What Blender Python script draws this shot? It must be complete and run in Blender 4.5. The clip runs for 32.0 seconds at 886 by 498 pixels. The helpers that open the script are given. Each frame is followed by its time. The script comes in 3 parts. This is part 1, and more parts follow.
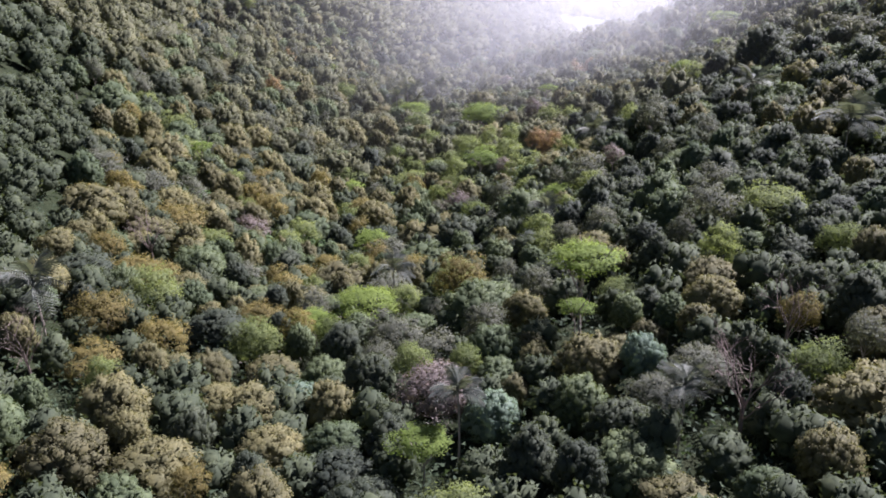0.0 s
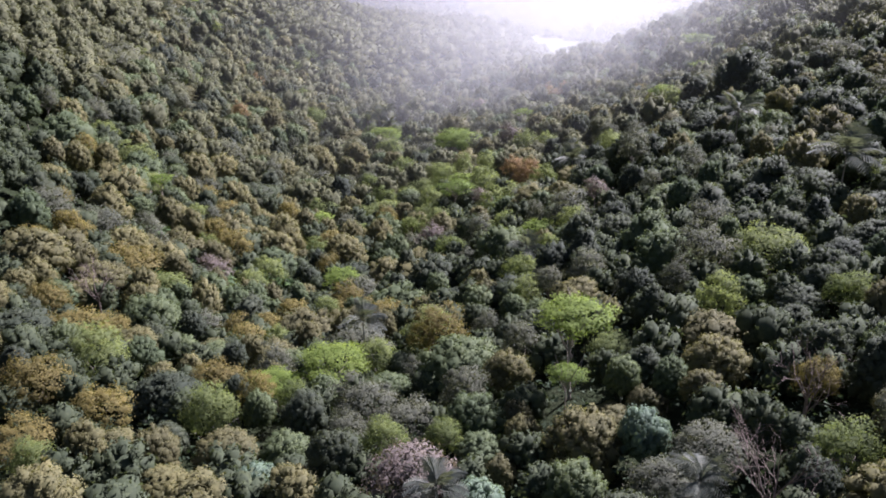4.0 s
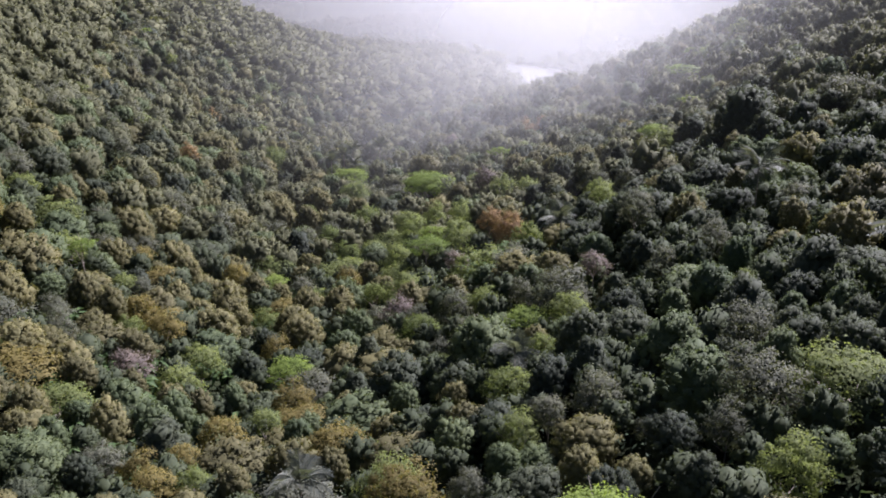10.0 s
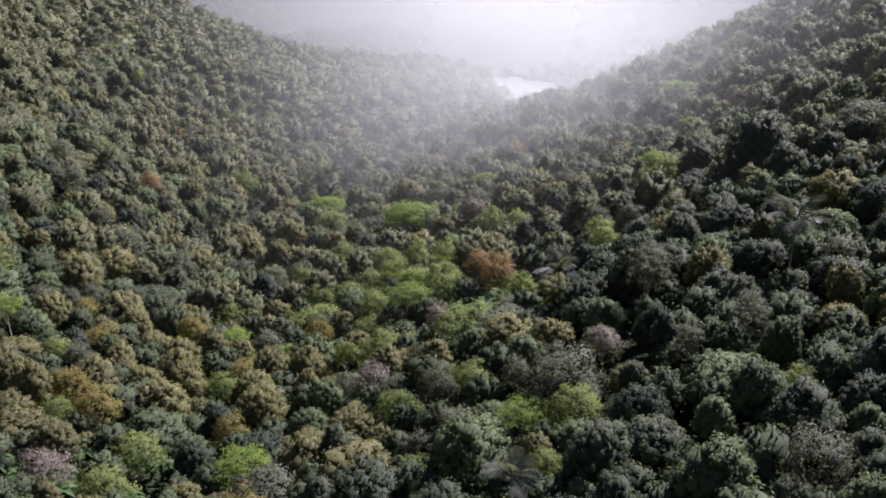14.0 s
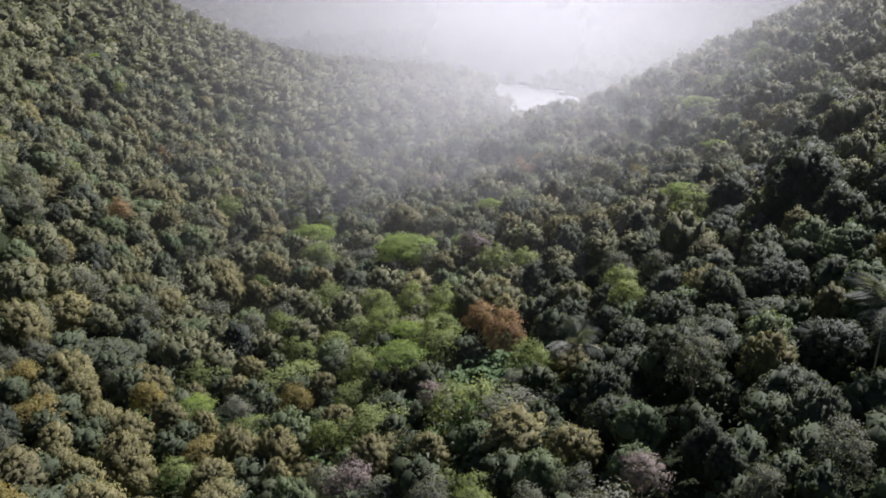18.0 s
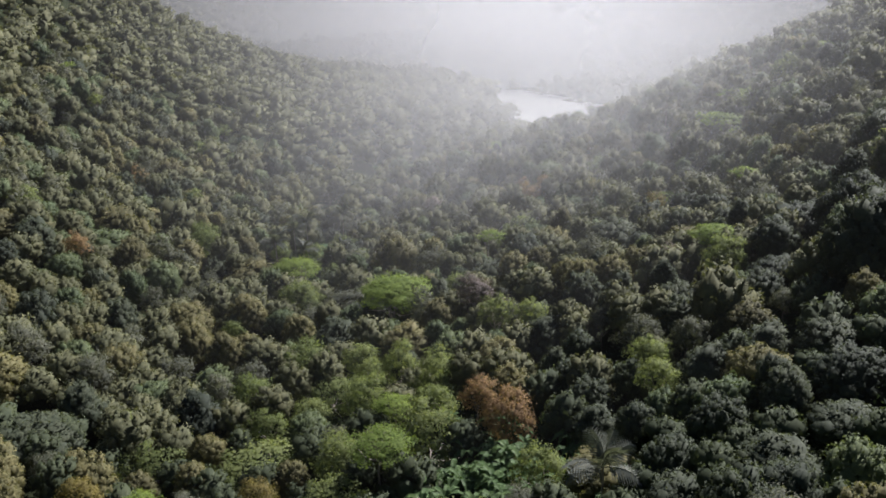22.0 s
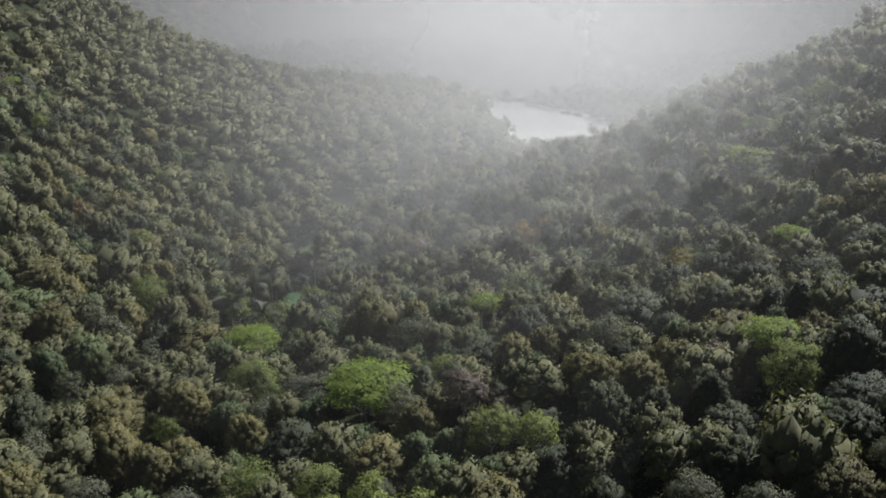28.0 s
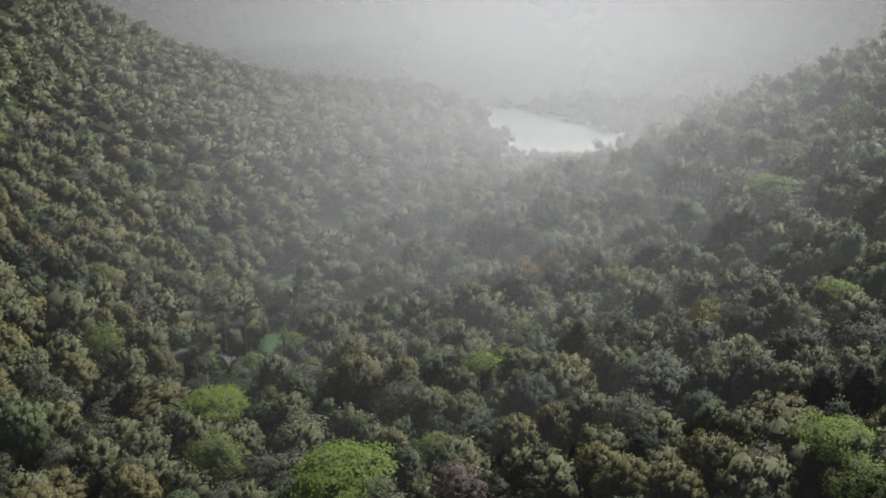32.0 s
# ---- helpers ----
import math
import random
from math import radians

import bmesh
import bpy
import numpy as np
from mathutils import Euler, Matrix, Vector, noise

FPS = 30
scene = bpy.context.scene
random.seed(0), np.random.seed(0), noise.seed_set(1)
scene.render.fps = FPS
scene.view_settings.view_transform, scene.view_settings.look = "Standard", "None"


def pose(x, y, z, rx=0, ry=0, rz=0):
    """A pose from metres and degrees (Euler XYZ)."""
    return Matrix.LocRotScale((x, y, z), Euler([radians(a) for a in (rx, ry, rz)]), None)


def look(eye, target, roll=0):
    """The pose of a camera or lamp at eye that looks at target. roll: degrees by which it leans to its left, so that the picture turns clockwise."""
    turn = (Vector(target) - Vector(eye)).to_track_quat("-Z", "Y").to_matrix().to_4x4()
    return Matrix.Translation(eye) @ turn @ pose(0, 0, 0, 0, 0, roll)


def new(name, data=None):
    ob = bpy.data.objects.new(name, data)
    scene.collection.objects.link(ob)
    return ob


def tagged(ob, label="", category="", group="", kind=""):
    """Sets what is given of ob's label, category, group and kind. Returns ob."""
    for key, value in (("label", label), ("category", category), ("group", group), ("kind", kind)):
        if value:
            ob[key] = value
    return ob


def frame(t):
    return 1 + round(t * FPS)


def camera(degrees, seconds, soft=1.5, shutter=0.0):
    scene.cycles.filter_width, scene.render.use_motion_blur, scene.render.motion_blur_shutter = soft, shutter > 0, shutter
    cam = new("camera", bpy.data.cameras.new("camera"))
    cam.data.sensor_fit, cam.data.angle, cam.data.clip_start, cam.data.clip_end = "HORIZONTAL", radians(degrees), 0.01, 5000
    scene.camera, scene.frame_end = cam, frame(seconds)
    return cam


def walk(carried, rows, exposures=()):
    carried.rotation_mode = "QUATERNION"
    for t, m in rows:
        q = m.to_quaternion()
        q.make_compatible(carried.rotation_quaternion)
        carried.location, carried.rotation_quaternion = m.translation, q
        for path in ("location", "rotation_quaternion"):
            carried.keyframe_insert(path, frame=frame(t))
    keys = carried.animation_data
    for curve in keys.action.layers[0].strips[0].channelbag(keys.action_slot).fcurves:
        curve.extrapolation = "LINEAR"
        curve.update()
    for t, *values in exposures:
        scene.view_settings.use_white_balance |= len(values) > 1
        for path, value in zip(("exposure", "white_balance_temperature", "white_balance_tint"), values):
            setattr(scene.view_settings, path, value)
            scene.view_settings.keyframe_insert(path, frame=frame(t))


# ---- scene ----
cam = camera(55.96, 32.0, 1.8)

PATH = [
    (0.0, pose(-0.00, 0.00, 67.00, 65.18, 0.22, 5.70)),
    (0.5, pose(-0.12, 1.04, 66.96, 65.32, 0.25, 5.07)),
    (1.0, pose(-0.24, 2.08, 66.92, 65.47, 0.23, 4.47)),
    (1.5, pose(-0.35, 3.14, 66.88, 65.64, 0.21, 4.41)),
    (2.0, pose(-0.46, 4.25, 66.84, 65.82, 0.14, 4.46)),
    (2.5, pose(-0.57, 5.41, 66.80, 65.99, 0.06, 4.49)),
    (3.0, pose(-0.68, 6.66, 66.76, 66.16, 0.02, 4.44)),
    (3.5, pose(-0.79, 7.98, 66.72, 66.33, 0.04, 4.16)),
    (5.5, pose(-1.29, 14.91, 66.51, 66.85, 0.04, 2.94)),
    (6.0, pose(-1.37, 17.06, 66.36, 67.01, 0.07, 2.72)),
    (6.5, pose(-1.44, 19.29, 66.21, 67.16, 0.04, 2.54)),
    (7.0, pose(-1.50, 21.59, 66.05, 67.31, -0.03, 2.44)),
    (7.5, pose(-1.57, 23.97, 65.89, 67.46, -0.06, 2.39)),
    (8.0, pose(-1.63, 26.43, 65.76, 67.61, -0.05, 2.42)),
    (8.5, pose(-1.68, 28.97, 65.65, 67.75, -0.05, 2.46)),
    (9.0, pose(-1.72, 31.59, 65.56, 67.87, -0.04, 2.42)),
    (9.5, pose(-1.74, 34.27, 65.49, 67.97, -0.01, 2.20)),
    (10.0, pose(-1.73, 37.00, 65.44, 68.05, 0.05, 1.87)),
    (10.5, pose(-1.70, 39.76, 65.41, 68.12, 0.12, 1.49)),
    (11.0, pose(-1.66, 42.54, 65.39, 68.18, 0.19, 1.18)),
    (11.5, pose(-1.62, 45.31, 65.38, 68.26, 0.23, 0.95)),
    (12.0, pose(-1.58, 48.07, 65.38, 68.32, 0.30, 0.81)),
    (12.5, pose(-1.54, 50.83, 65.37, 68.38, 0.30, 0.76)),
    (13.0, pose(-1.49, 53.60, 65.35, 68.45, 0.21, 0.80)),
    (13.5, pose(-1.42, 56.39, 65.32, 68.50, 0.19, 0.84)),
    (14.0, pose(-1.35, 59.22, 65.28, 68.60, 0.20, 0.87)),
    (14.5, pose(-1.28, 62.08, 65.24, 68.66, 0.21, 0.89)),
    (16.5, pose(-1.00, 74.49, 65.08, 68.78, 0.00, 1.01)),
    (17.0, pose(-0.91, 77.78, 65.11, 68.79, 0.06, 1.02)),
    (17.5, pose(-0.82, 81.11, 65.16, 68.78, 0.09, 1.04)),
    (18.0, pose(-0.72, 84.46, 65.20, 68.77, 0.12, 1.06)),
    (18.5, pose(-0.62, 87.83, 65.25, 68.75, 0.15, 1.08)),
    (19.0, pose(-0.51, 91.22, 65.29, 68.73, 0.15, 1.09)),
    (19.5, pose(-0.38, 94.60, 65.33, 68.71, 0.16, 1.11)),
    (20.0, pose(-0.25, 97.96, 65.36, 68.72, 0.14, 1.13)),
    (20.5, pose(-0.11, 101.31, 65.40, 68.73, 0.15, 1.15)),
    (21.0, pose(0.02, 104.63, 65.45, 68.72, 0.15, 1.17)),
    (21.5, pose(0.14, 107.93, 65.51, 68.71, 0.16, 1.19)),
    (22.0, pose(0.25, 111.22, 65.58, 68.71, 0.11, 1.21)),
    (22.5, pose(0.33, 114.50, 65.65, 68.71, 0.08, 1.22)),
    (23.0, pose(0.39, 117.77, 65.73, 68.70, 0.04, 1.24)),
    (23.5, pose(0.43, 121.04, 65.81, 68.70, 0.03, 1.24)),
    (24.0, pose(0.46, 124.31, 65.88, 68.72, -0.03, 1.24)),
    (24.5, pose(0.49, 127.57, 65.95, 68.71, -0.10, 1.25)),
    (25.0, pose(0.51, 130.83, 66.02, 68.73, -0.09, 1.15)),
    (25.5, pose(0.53, 134.08, 66.09, 68.73, -0.12, 0.92)),
    (27.5, pose(0.68, 146.92, 66.38, 68.73, -0.29, 0.70)),
    (28.0, pose(0.78, 150.13, 66.52, 68.72, -0.37, 0.72)),
    (28.5, pose(0.88, 153.34, 66.66, 68.71, -0.36, 0.72)),
    (29.0, pose(0.99, 156.55, 66.80, 68.69, -0.40, 0.70)),
    (29.5, pose(1.10, 159.77, 66.94, 68.67, -0.40, 0.63)),
    (30.0, pose(1.20, 163.00, 67.09, 68.66, -0.42, 0.56)),
    (30.5, pose(1.30, 166.23, 67.25, 68.66, -0.44, 0.58)),
    (31.0, pose(1.39, 169.48, 67.40, 68.64, -0.44, 0.58)),
    (31.5, pose(1.47, 172.74, 67.57, 68.61, -0.49, 0.60)),
    (32.0, pose(1.55, 176.00, 67.73, 68.59, -0.51, 0.61)),
]
walk(cam, PATH, exposures=((0.0, 1.72, 5520, 28), (10.0, 1.4, 5600, 25), (20.0, 1.12, 5750, 17), (32.0, 0.66, 5900, 9)))

# ---- world, sun, exposure ----
SUN_AZ, SUN_EL = 40.0, 41.0   # degrees to the right of +y, and above the horizon
world = bpy.data.worlds.new("world")
scene.world = world
world.use_nodes = True
wn = world.node_tree
sky = wn.nodes.new("ShaderNodeTexSky")
sky.sky_type, sky.sun_disc = "NISHITA", False
sky.sun_elevation, sky.sun_rotation = radians(SUN_EL), radians(SUN_AZ)
sky.air_density, sky.dust_density = 1.3, 3.0
wn.links.new(sky.outputs[0], wn.nodes["Background"].inputs[0])
wn.nodes["Background"].inputs[1].default_value = 0.028
scene.cycles.transparent_max_bounces = 32   # the mist lies in many thin sheets
sun = new("sun", bpy.data.lights.new("sun", "SUN"))
sun.data.energy, sun.data.angle, sun.data.color = 5.0, radians(1.5), (1.0, 0.93, 0.82)
a, e = radians(SUN_AZ), radians(SUN_EL)
sun.matrix_world = look((400 * math.sin(a), 400 * math.cos(a) + 200, 300), (400 * math.sin(a) - 100 * math.sin(a) * math.cos(e), 400 * math.cos(a) + 200 - 100 * math.cos(a) * math.cos(e), 300 - 100 * math.sin(e)))


# ---- materials ----
def material(name):
    m = bpy.data.materials.new(name)
    m.use_nodes = True
    t = m.node_tree
    return m, t, t.nodes["Principled BSDF"], t.nodes["Material Output"]


def ramp(t, source, colours):
    r = t.nodes.new("ShaderNodeValToRGB")
    els = r.color_ramp.elements
    while len(els) < len(colours):
        els.new(0.5)
    for i, c in enumerate(colours):
        els[i].position, els[i].color = i / (len(colours) - 1), (*c, 1)
    t.links.new(source, r.inputs[0])
    return r.outputs[0]


def noise_tex(t, scale, detail=3.0, rough=0.55, world_space=True):
    n = t.nodes.new("ShaderNodeTexNoise")
    n.inputs["Scale"].default_value, n.inputs["Detail"].default_value, n.inputs["Roughness"].default_value = scale, detail, rough
    if world_space:
        g = t.nodes.new("ShaderNodeNewGeometry")
        t.links.new(g.outputs["Position"], n.inputs["Vector"])
    return n.outputs[0]


def mix_colour(t, fac, c1, c2, mode="MIX"):
    m = t.nodes.new("ShaderNodeMix")
    m.data_type, m.blend_type = "RGBA", mode
    for socket, value in ((m.inputs[0], fac), (m.inputs[6], c1), (m.inputs[7], c2)):
        if isinstance(value, (int, float)):
            socket.default_value = value
        elif isinstance(value, tuple):
            socket.default_value = (*value, 1)
        else:
            t.links.new(value, socket)
    return m.outputs[2]


def foliage(name, dark, mid, light, glow=0.32, gloss=0.7, joined=False):
    """Leaves: tint from tree to tree, from clump to clump and from leaf to leaf; light shines through."""
    m, t, p, out = material(name)
    if joined:
        base = ramp(t, noise_tex(t, 0.11, 2.0, 0.7), (dark, mid, mid, light))
    else:
        info = t.nodes.new("ShaderNodeObjectInfo")
        base = ramp(t, info.outputs["Random"], (dark, mid, light, mid))
    geo = t.nodes.new("ShaderNodeNewGeometry")
    leaf = ramp(t, geo.outputs["Random Per Island"], ((0.84, 0.86, 0.84), (1.0, 1.0, 1.0), (1.2, 1.16, 1.08)))
    clump = ramp(t, noise_tex(t, 0.55, 3.0), ((0.7, 0.74, 0.74), (1.0, 1.0, 1.0), (1.28, 1.22, 1.08)))
    c = mix_colour(t, 1.0, mix_colour(t, 1.0, base, leaf, "MULTIPLY"), clump, "MULTIPLY")
    twig = ramp(t, noise_tex(t, 2.4, 2.0), ((0.6, 0.62, 0.66), (1.0, 1.0, 1.0), (1.35, 1.3, 1.15)))
    c = mix_colour(t, 1.0, c, twig, "MULTIPLY")
    t.links.new(c, p.inputs["Base Color"])
    p.inputs["Roughness"].default_value = gloss
    p.inputs["Specular IOR Level"].default_value = 0.15
    tr = t.nodes.new("ShaderNodeBsdfTranslucent")
    warm = mix_colour(t, 1.0, c, (1.15, 1.2, 0.65), "MULTIPLY")
    t.links.new(warm, tr.inputs[0])
    mx = t.nodes.new("ShaderNodeMixShader")
    mx.inputs[0].default_value = glow
    t.links.new(p.outputs[0], mx.inputs[1])
    t.links.new(tr.outputs[0], mx.inputs[2])
    t.links.new(mx.outputs[0], out.inputs[0])
    return m


def bark(name, c1, c2):
    m, t, p, out = material(name)
    c = ramp(t, noise_tex(t, 3.0, 4.0), (c1, c2))
    t.links.new(c, p.inputs["Base Color"])
    p.inputs["Roughness"].default_value = 0.9
    b = t.nodes.new("ShaderNodeBump")
    b.inputs["Strength"].default_value = 0.5
    t.links.new(noise_tex(t, 12.0, 3.0), b.inputs["Height"])
    t.links.new(b.outputs[0], p.inputs["Normal"])
    return m


LEAF = {
    "dark": foliage("dark_foliage", (0.048, 0.058, 0.044), (0.060, 0.072, 0.050), (0.076, 0.088, 0.058)),
    "olive": foliage("olive_foliage", (0.108, 0.103, 0.056), (0.134, 0.127, 0.064), (0.165, 0.155, 0.076)),
    "green": foliage("green_foliage", (0.074, 0.098, 0.056), (0.096, 0.122, 0.066), (0.120, 0.146, 0.076)),
    "grey": foliage("grey_foliage", (0.088, 0.094, 0.072), (0.108, 0.114, 0.088), (0.132, 0.138, 0.106)),
    "bright": foliage("bright_foliage", (0.142, 0.196, 0.050), (0.170, 0.228, 0.058), (0.196, 0.254, 0.066), 0.5),
    "light": foliage("light_foliage", (0.128, 0.158, 0.064), (0.155, 0.186, 0.076), (0.182, 0.212, 0.088), 0.5),
    "yellow": foliage("yellow_foliage", (0.140, 0.118, 0.046), (0.165, 0.138, 0.052), (0.190, 0.160, 0.060), 0.38),
    "blue": foliage("bluish_foliage", (0.108, 0.150, 0.112), (0.132, 0.180, 0.132), (0.156, 0.206, 0.150), 0.25, 0.6),
    "rust": foliage("rust_foliage", (0.215, 0.142, 0.080), (0.245, 0.166, 0.094), (0.268, 0.190, 0.108), 0.42),
    "pink": foliage("dry_foliage", (0.131, 0.110, 0.106), (0.158, 0.130, 0.124), (0.179, 0.149, 0.143), 0.25),
    "palm": foliage("palm_foliage", (0.095, 0.105, 0.092), (0.121, 0.131, 0.116), (0.147, 0.158, 0.139), 0.25, 0.6),
}
FAR_LEAF = foliage("far_foliage", (0.066, 0.078, 0.050), (0.108, 0.112, 0.064), (0.160, 0.152, 0.082), 0.26, 0.75, True)
# Lower canopy leaves darker than the rest: shade between crowns put into the colour.
LOW_LEAF = foliage("shade_toned_foliage", (0.040, 0.052, 0.033), (0.062, 0.076, 0.045), (0.094, 0.102, 0.056), 0.3, 0.75, True)
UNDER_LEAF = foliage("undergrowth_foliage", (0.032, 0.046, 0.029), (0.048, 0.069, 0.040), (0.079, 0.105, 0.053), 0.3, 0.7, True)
BANANA_LEAF = foliage("banana_foliage", (0.060, 0.098, 0.042), (0.082, 0.130, 0.052), (0.110, 0.165, 0.066), 0.4, 0.6, True)
BARK = bark("bark", (0.10, 0.085, 0.065), (0.24, 0.21, 0.17))
DRY_BARK = bark("dry_bark", (0.10, 0.075, 0.062), (0.20, 0.155, 0.135))
PALE_BARK = bark("pale_bark", (0.22, 0.19, 0.165), (0.38, 0.33, 0.29))

soil, t, p, out = material("forest_soil")
t.links.new(ramp(t, noise_tex(t, 0.25, 6.0), ((0.014, 0.018, 0.010), (0.022, 0.028, 0.014), (0.034, 0.034, 0.020))), p.inputs["Base Color"])
p.inputs["Roughness"].default_value = 1.0
p.inputs["Specular IOR Level"].default_value = 0.05
b = t.nodes.new("ShaderNodeBump")
b.inputs["Strength"].default_value, b.inputs["Distance"].default_value = 1.0, 0.6
t.links.new(noise_tex(t, 1.2, 6.0), b.inputs["Height"])
t.links.new(b.outputs[0], p.inputs["Normal"])

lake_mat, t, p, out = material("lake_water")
# Pale base colour stands in for the sky's glare on the water.
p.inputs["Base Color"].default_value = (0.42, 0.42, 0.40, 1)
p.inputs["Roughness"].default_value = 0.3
b = t.nodes.new("ShaderNodeBump")
b.inputs["Strength"].default_value, b.inputs["Distance"].default_value = 0.15, 0.3
t.links.new(noise_tex(t, 0.6, 4.0), b.inputs["Height"])
t.links.new(b.outputs[0], p.inputs["Normal"])

pond_mat, t, p, out = material("pond_water")
t.links.new(ramp(t, noise_tex(t, 0.15, 4.0), ((0.045, 0.085, 0.045), (0.08, 0.13, 0.06))), p.inputs["Base Color"])
p.inputs["Roughness"].default_value = 0.25


MIST_TOP, MIST_RISE = 57.0, 55.0   # height of the mist over the spur, and how much higher it reaches by the lake


def mist_material(name, thick, pale, x0=28.0, half_x=135.0):
    """Stands in for haze, its brightness typed as pale: mostly clear, scatters the sun; thins out towards its top and
    the flanks of the valley.
    Its top lies low over the spur and rises towards the lake."""
    m, t, p, out = material(name)
    t.nodes.remove(p)
    geo = t.nodes.new("ShaderNodeNewGeometry")
    sep = t.nodes.new("ShaderNodeSeparateXYZ")
    t.links.new(geo.outputs["Position"], sep.inputs[0])

    def math_node(op, v1, v2=0.0, v3=0.0, clamp=False):
        n = t.nodes.new("ShaderNodeMath")
        n.operation, n.use_clamp = op, clamp
        for s, v in zip(n.inputs, (v1, v2, v3)):
            if isinstance(v, (int, float)):
                s.default_value = v
            else:
                t.links.new(v, s)
        return n.outputs[0]

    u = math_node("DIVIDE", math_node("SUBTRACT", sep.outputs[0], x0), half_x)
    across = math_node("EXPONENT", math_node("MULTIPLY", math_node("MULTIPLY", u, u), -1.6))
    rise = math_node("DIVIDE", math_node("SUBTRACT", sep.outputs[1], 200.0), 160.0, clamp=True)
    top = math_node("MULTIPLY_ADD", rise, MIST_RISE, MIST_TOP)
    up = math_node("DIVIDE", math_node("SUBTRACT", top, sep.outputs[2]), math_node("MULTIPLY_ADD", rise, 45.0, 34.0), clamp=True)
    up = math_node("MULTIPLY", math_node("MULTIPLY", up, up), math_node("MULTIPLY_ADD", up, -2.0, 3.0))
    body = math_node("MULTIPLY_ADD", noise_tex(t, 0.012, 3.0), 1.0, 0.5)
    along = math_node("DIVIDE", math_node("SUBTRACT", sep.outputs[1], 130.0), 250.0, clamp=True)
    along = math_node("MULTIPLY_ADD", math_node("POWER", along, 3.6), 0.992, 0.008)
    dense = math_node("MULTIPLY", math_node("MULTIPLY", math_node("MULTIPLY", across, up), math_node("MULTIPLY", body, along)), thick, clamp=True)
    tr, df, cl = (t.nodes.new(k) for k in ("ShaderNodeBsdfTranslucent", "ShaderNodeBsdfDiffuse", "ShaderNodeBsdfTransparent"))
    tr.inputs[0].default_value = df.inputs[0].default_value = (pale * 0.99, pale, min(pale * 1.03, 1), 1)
    half, mx = t.nodes.new("ShaderNodeMixShader"), t.nodes.new("ShaderNodeMixShader")
    half.inputs[0].default_value = 0.25
    t.links.new(tr.outputs[0], half.inputs[1])
    t.links.new(df.outputs[0], half.inputs[2])
    t.links.new(dense, mx.inputs[0])
    t.links.new(cl.outputs[0], mx.inputs[1])
    t.links.new(half.outputs[0], mx.inputs[2])
    t.links.new(mx.outputs[0], out.inputs[0])
    return m



# ---- the lie of the land ----
CANOPY = (-13.38, -23.14, 14.19, -6.61, 22.97, -7.9, -5.04, 26.81, -30.1, 11.23, 12.43, 15.48)
# swells and hollows, on a raster of six across by seven along the valley
KNOLLS = (
    0.9, 6.5, 0.5, 4.7, 0.2, 0.1, 3.0, 2.7, -8.9, 8.5, 3.2, 1.7, 3.3, -6.7, -4.0, 0.2, 4.0, 4.1, 1.5, -6.9, -2.3, 1.1, 0.9, -0.4, -6.2, -3.4, -6.1, -3.1, -6.1, 0.7, -6.8, -6.8, -10.1, 0.3, 1.8, 1.4, 6.1, -5.1, -7.2, 0.6, -4.1, 1.0
)
LAKE_Z, LAKE_X, LAKE_Y = -61.0, 90.0, 667.0


def smooth(a, b, v):
    s = np.clip((v - a) / (b - a), 0, 1)
    return s * s * (3 - 2 * s)


def lake_field(x, y):
    """Below 1 inside the lake."""
    dx, dy = x - LAKE_X, y - LAKE_Y
    along, over = dx * 0.5 - dy * 0.866, dx * 0.866 + dy * 0.5
    return np.sqrt((along / 138) ** 2 + (over / 37) ** 2)


def canopy(x, y):
    """Mean height of the tree tops: a valley that falls away to the lake between two hillsides."""
    x, y = np.asarray(x, float), np.asarray(y, float)
    xc, yc = np.clip(x, -320, 300), np.clip(y, -60, 760)
    u = (yc - 300) / 300
    r = np.logaddexp(0, (xc + 5) / 20) * 0.2
    l = np.logaddexp(0, -(xc + 60) / 20) * 0.2
    terms = [1, u, u ** 2, u ** 3, r, r * u, r * u * u, l, l * u, l * u * u, r ** 2, l ** 2]
    z = sum(k * v for k, v in zip(CANOPY, terms))
    for i, k in enumerate(KNOLLS):
        z = z + k * np.exp(-((xc - (-130, -75, -30, 15, 60, 105)[i % 6]) / 38) ** 2 - ((yc - 80 - 70 * (i // 6)) / 55) ** 2)
    z = z - 11 * np.exp(-((y - 532) / 46) ** 2) * smooth(8, 40, x)
    plain = -50 + 16 * np.exp(-((x + 20) / 130) ** 2 - ((y - 1010) / 90) ** 2) + 70 * smooth(1100, 2600, y)
    east = smooth(8, 42, x)
    far = np.maximum(smooth(525, 592, y) * east, smooth(720, 900, y))
    z = z * (1 - far) + plain * far
    basin = 1 - smooth(1.0, 1.35, lake_field(x, y))
    return z * (1 - basin) + (LAKE_Z - 2.0) * basin


def tall(y):
    """Typical tree height at y: low regrowth on the spur, taller woods down the valley."""
    return 6.5 + 4.5 * smooth(80, 260, np.asarray(y, float))


PONDS = ((-52.0, 434.0, 11, 7), (-43.0, 479.0, 9, 6), (-45.0, 370.0, 7, 9), (-37.0, 503.0, 6, 7))


def on_pond(x, y):
    """On a pond, or on the open bank south of it."""
    return any(((x - px) / (rx + 0.5)) ** 2 + ((y - py + 7) / (ry + 8)) ** 2 < 1 for px, py, rx, ry in PONDS)


def ground(x, y):
    z = canopy(x, y) - tall(y) * 0.85
    for px, py, rx, ry in PONDS:
        q = np.sqrt(((x - px) / rx) ** 2 + ((y - py) / ry) ** 2)
        level = float(canopy(px, py) - tall(py) * 0.85) - 0.3
        w = 1 - smooth(1.1, 1.9, q)
        z = z * (1 - w) + level * w
    return z


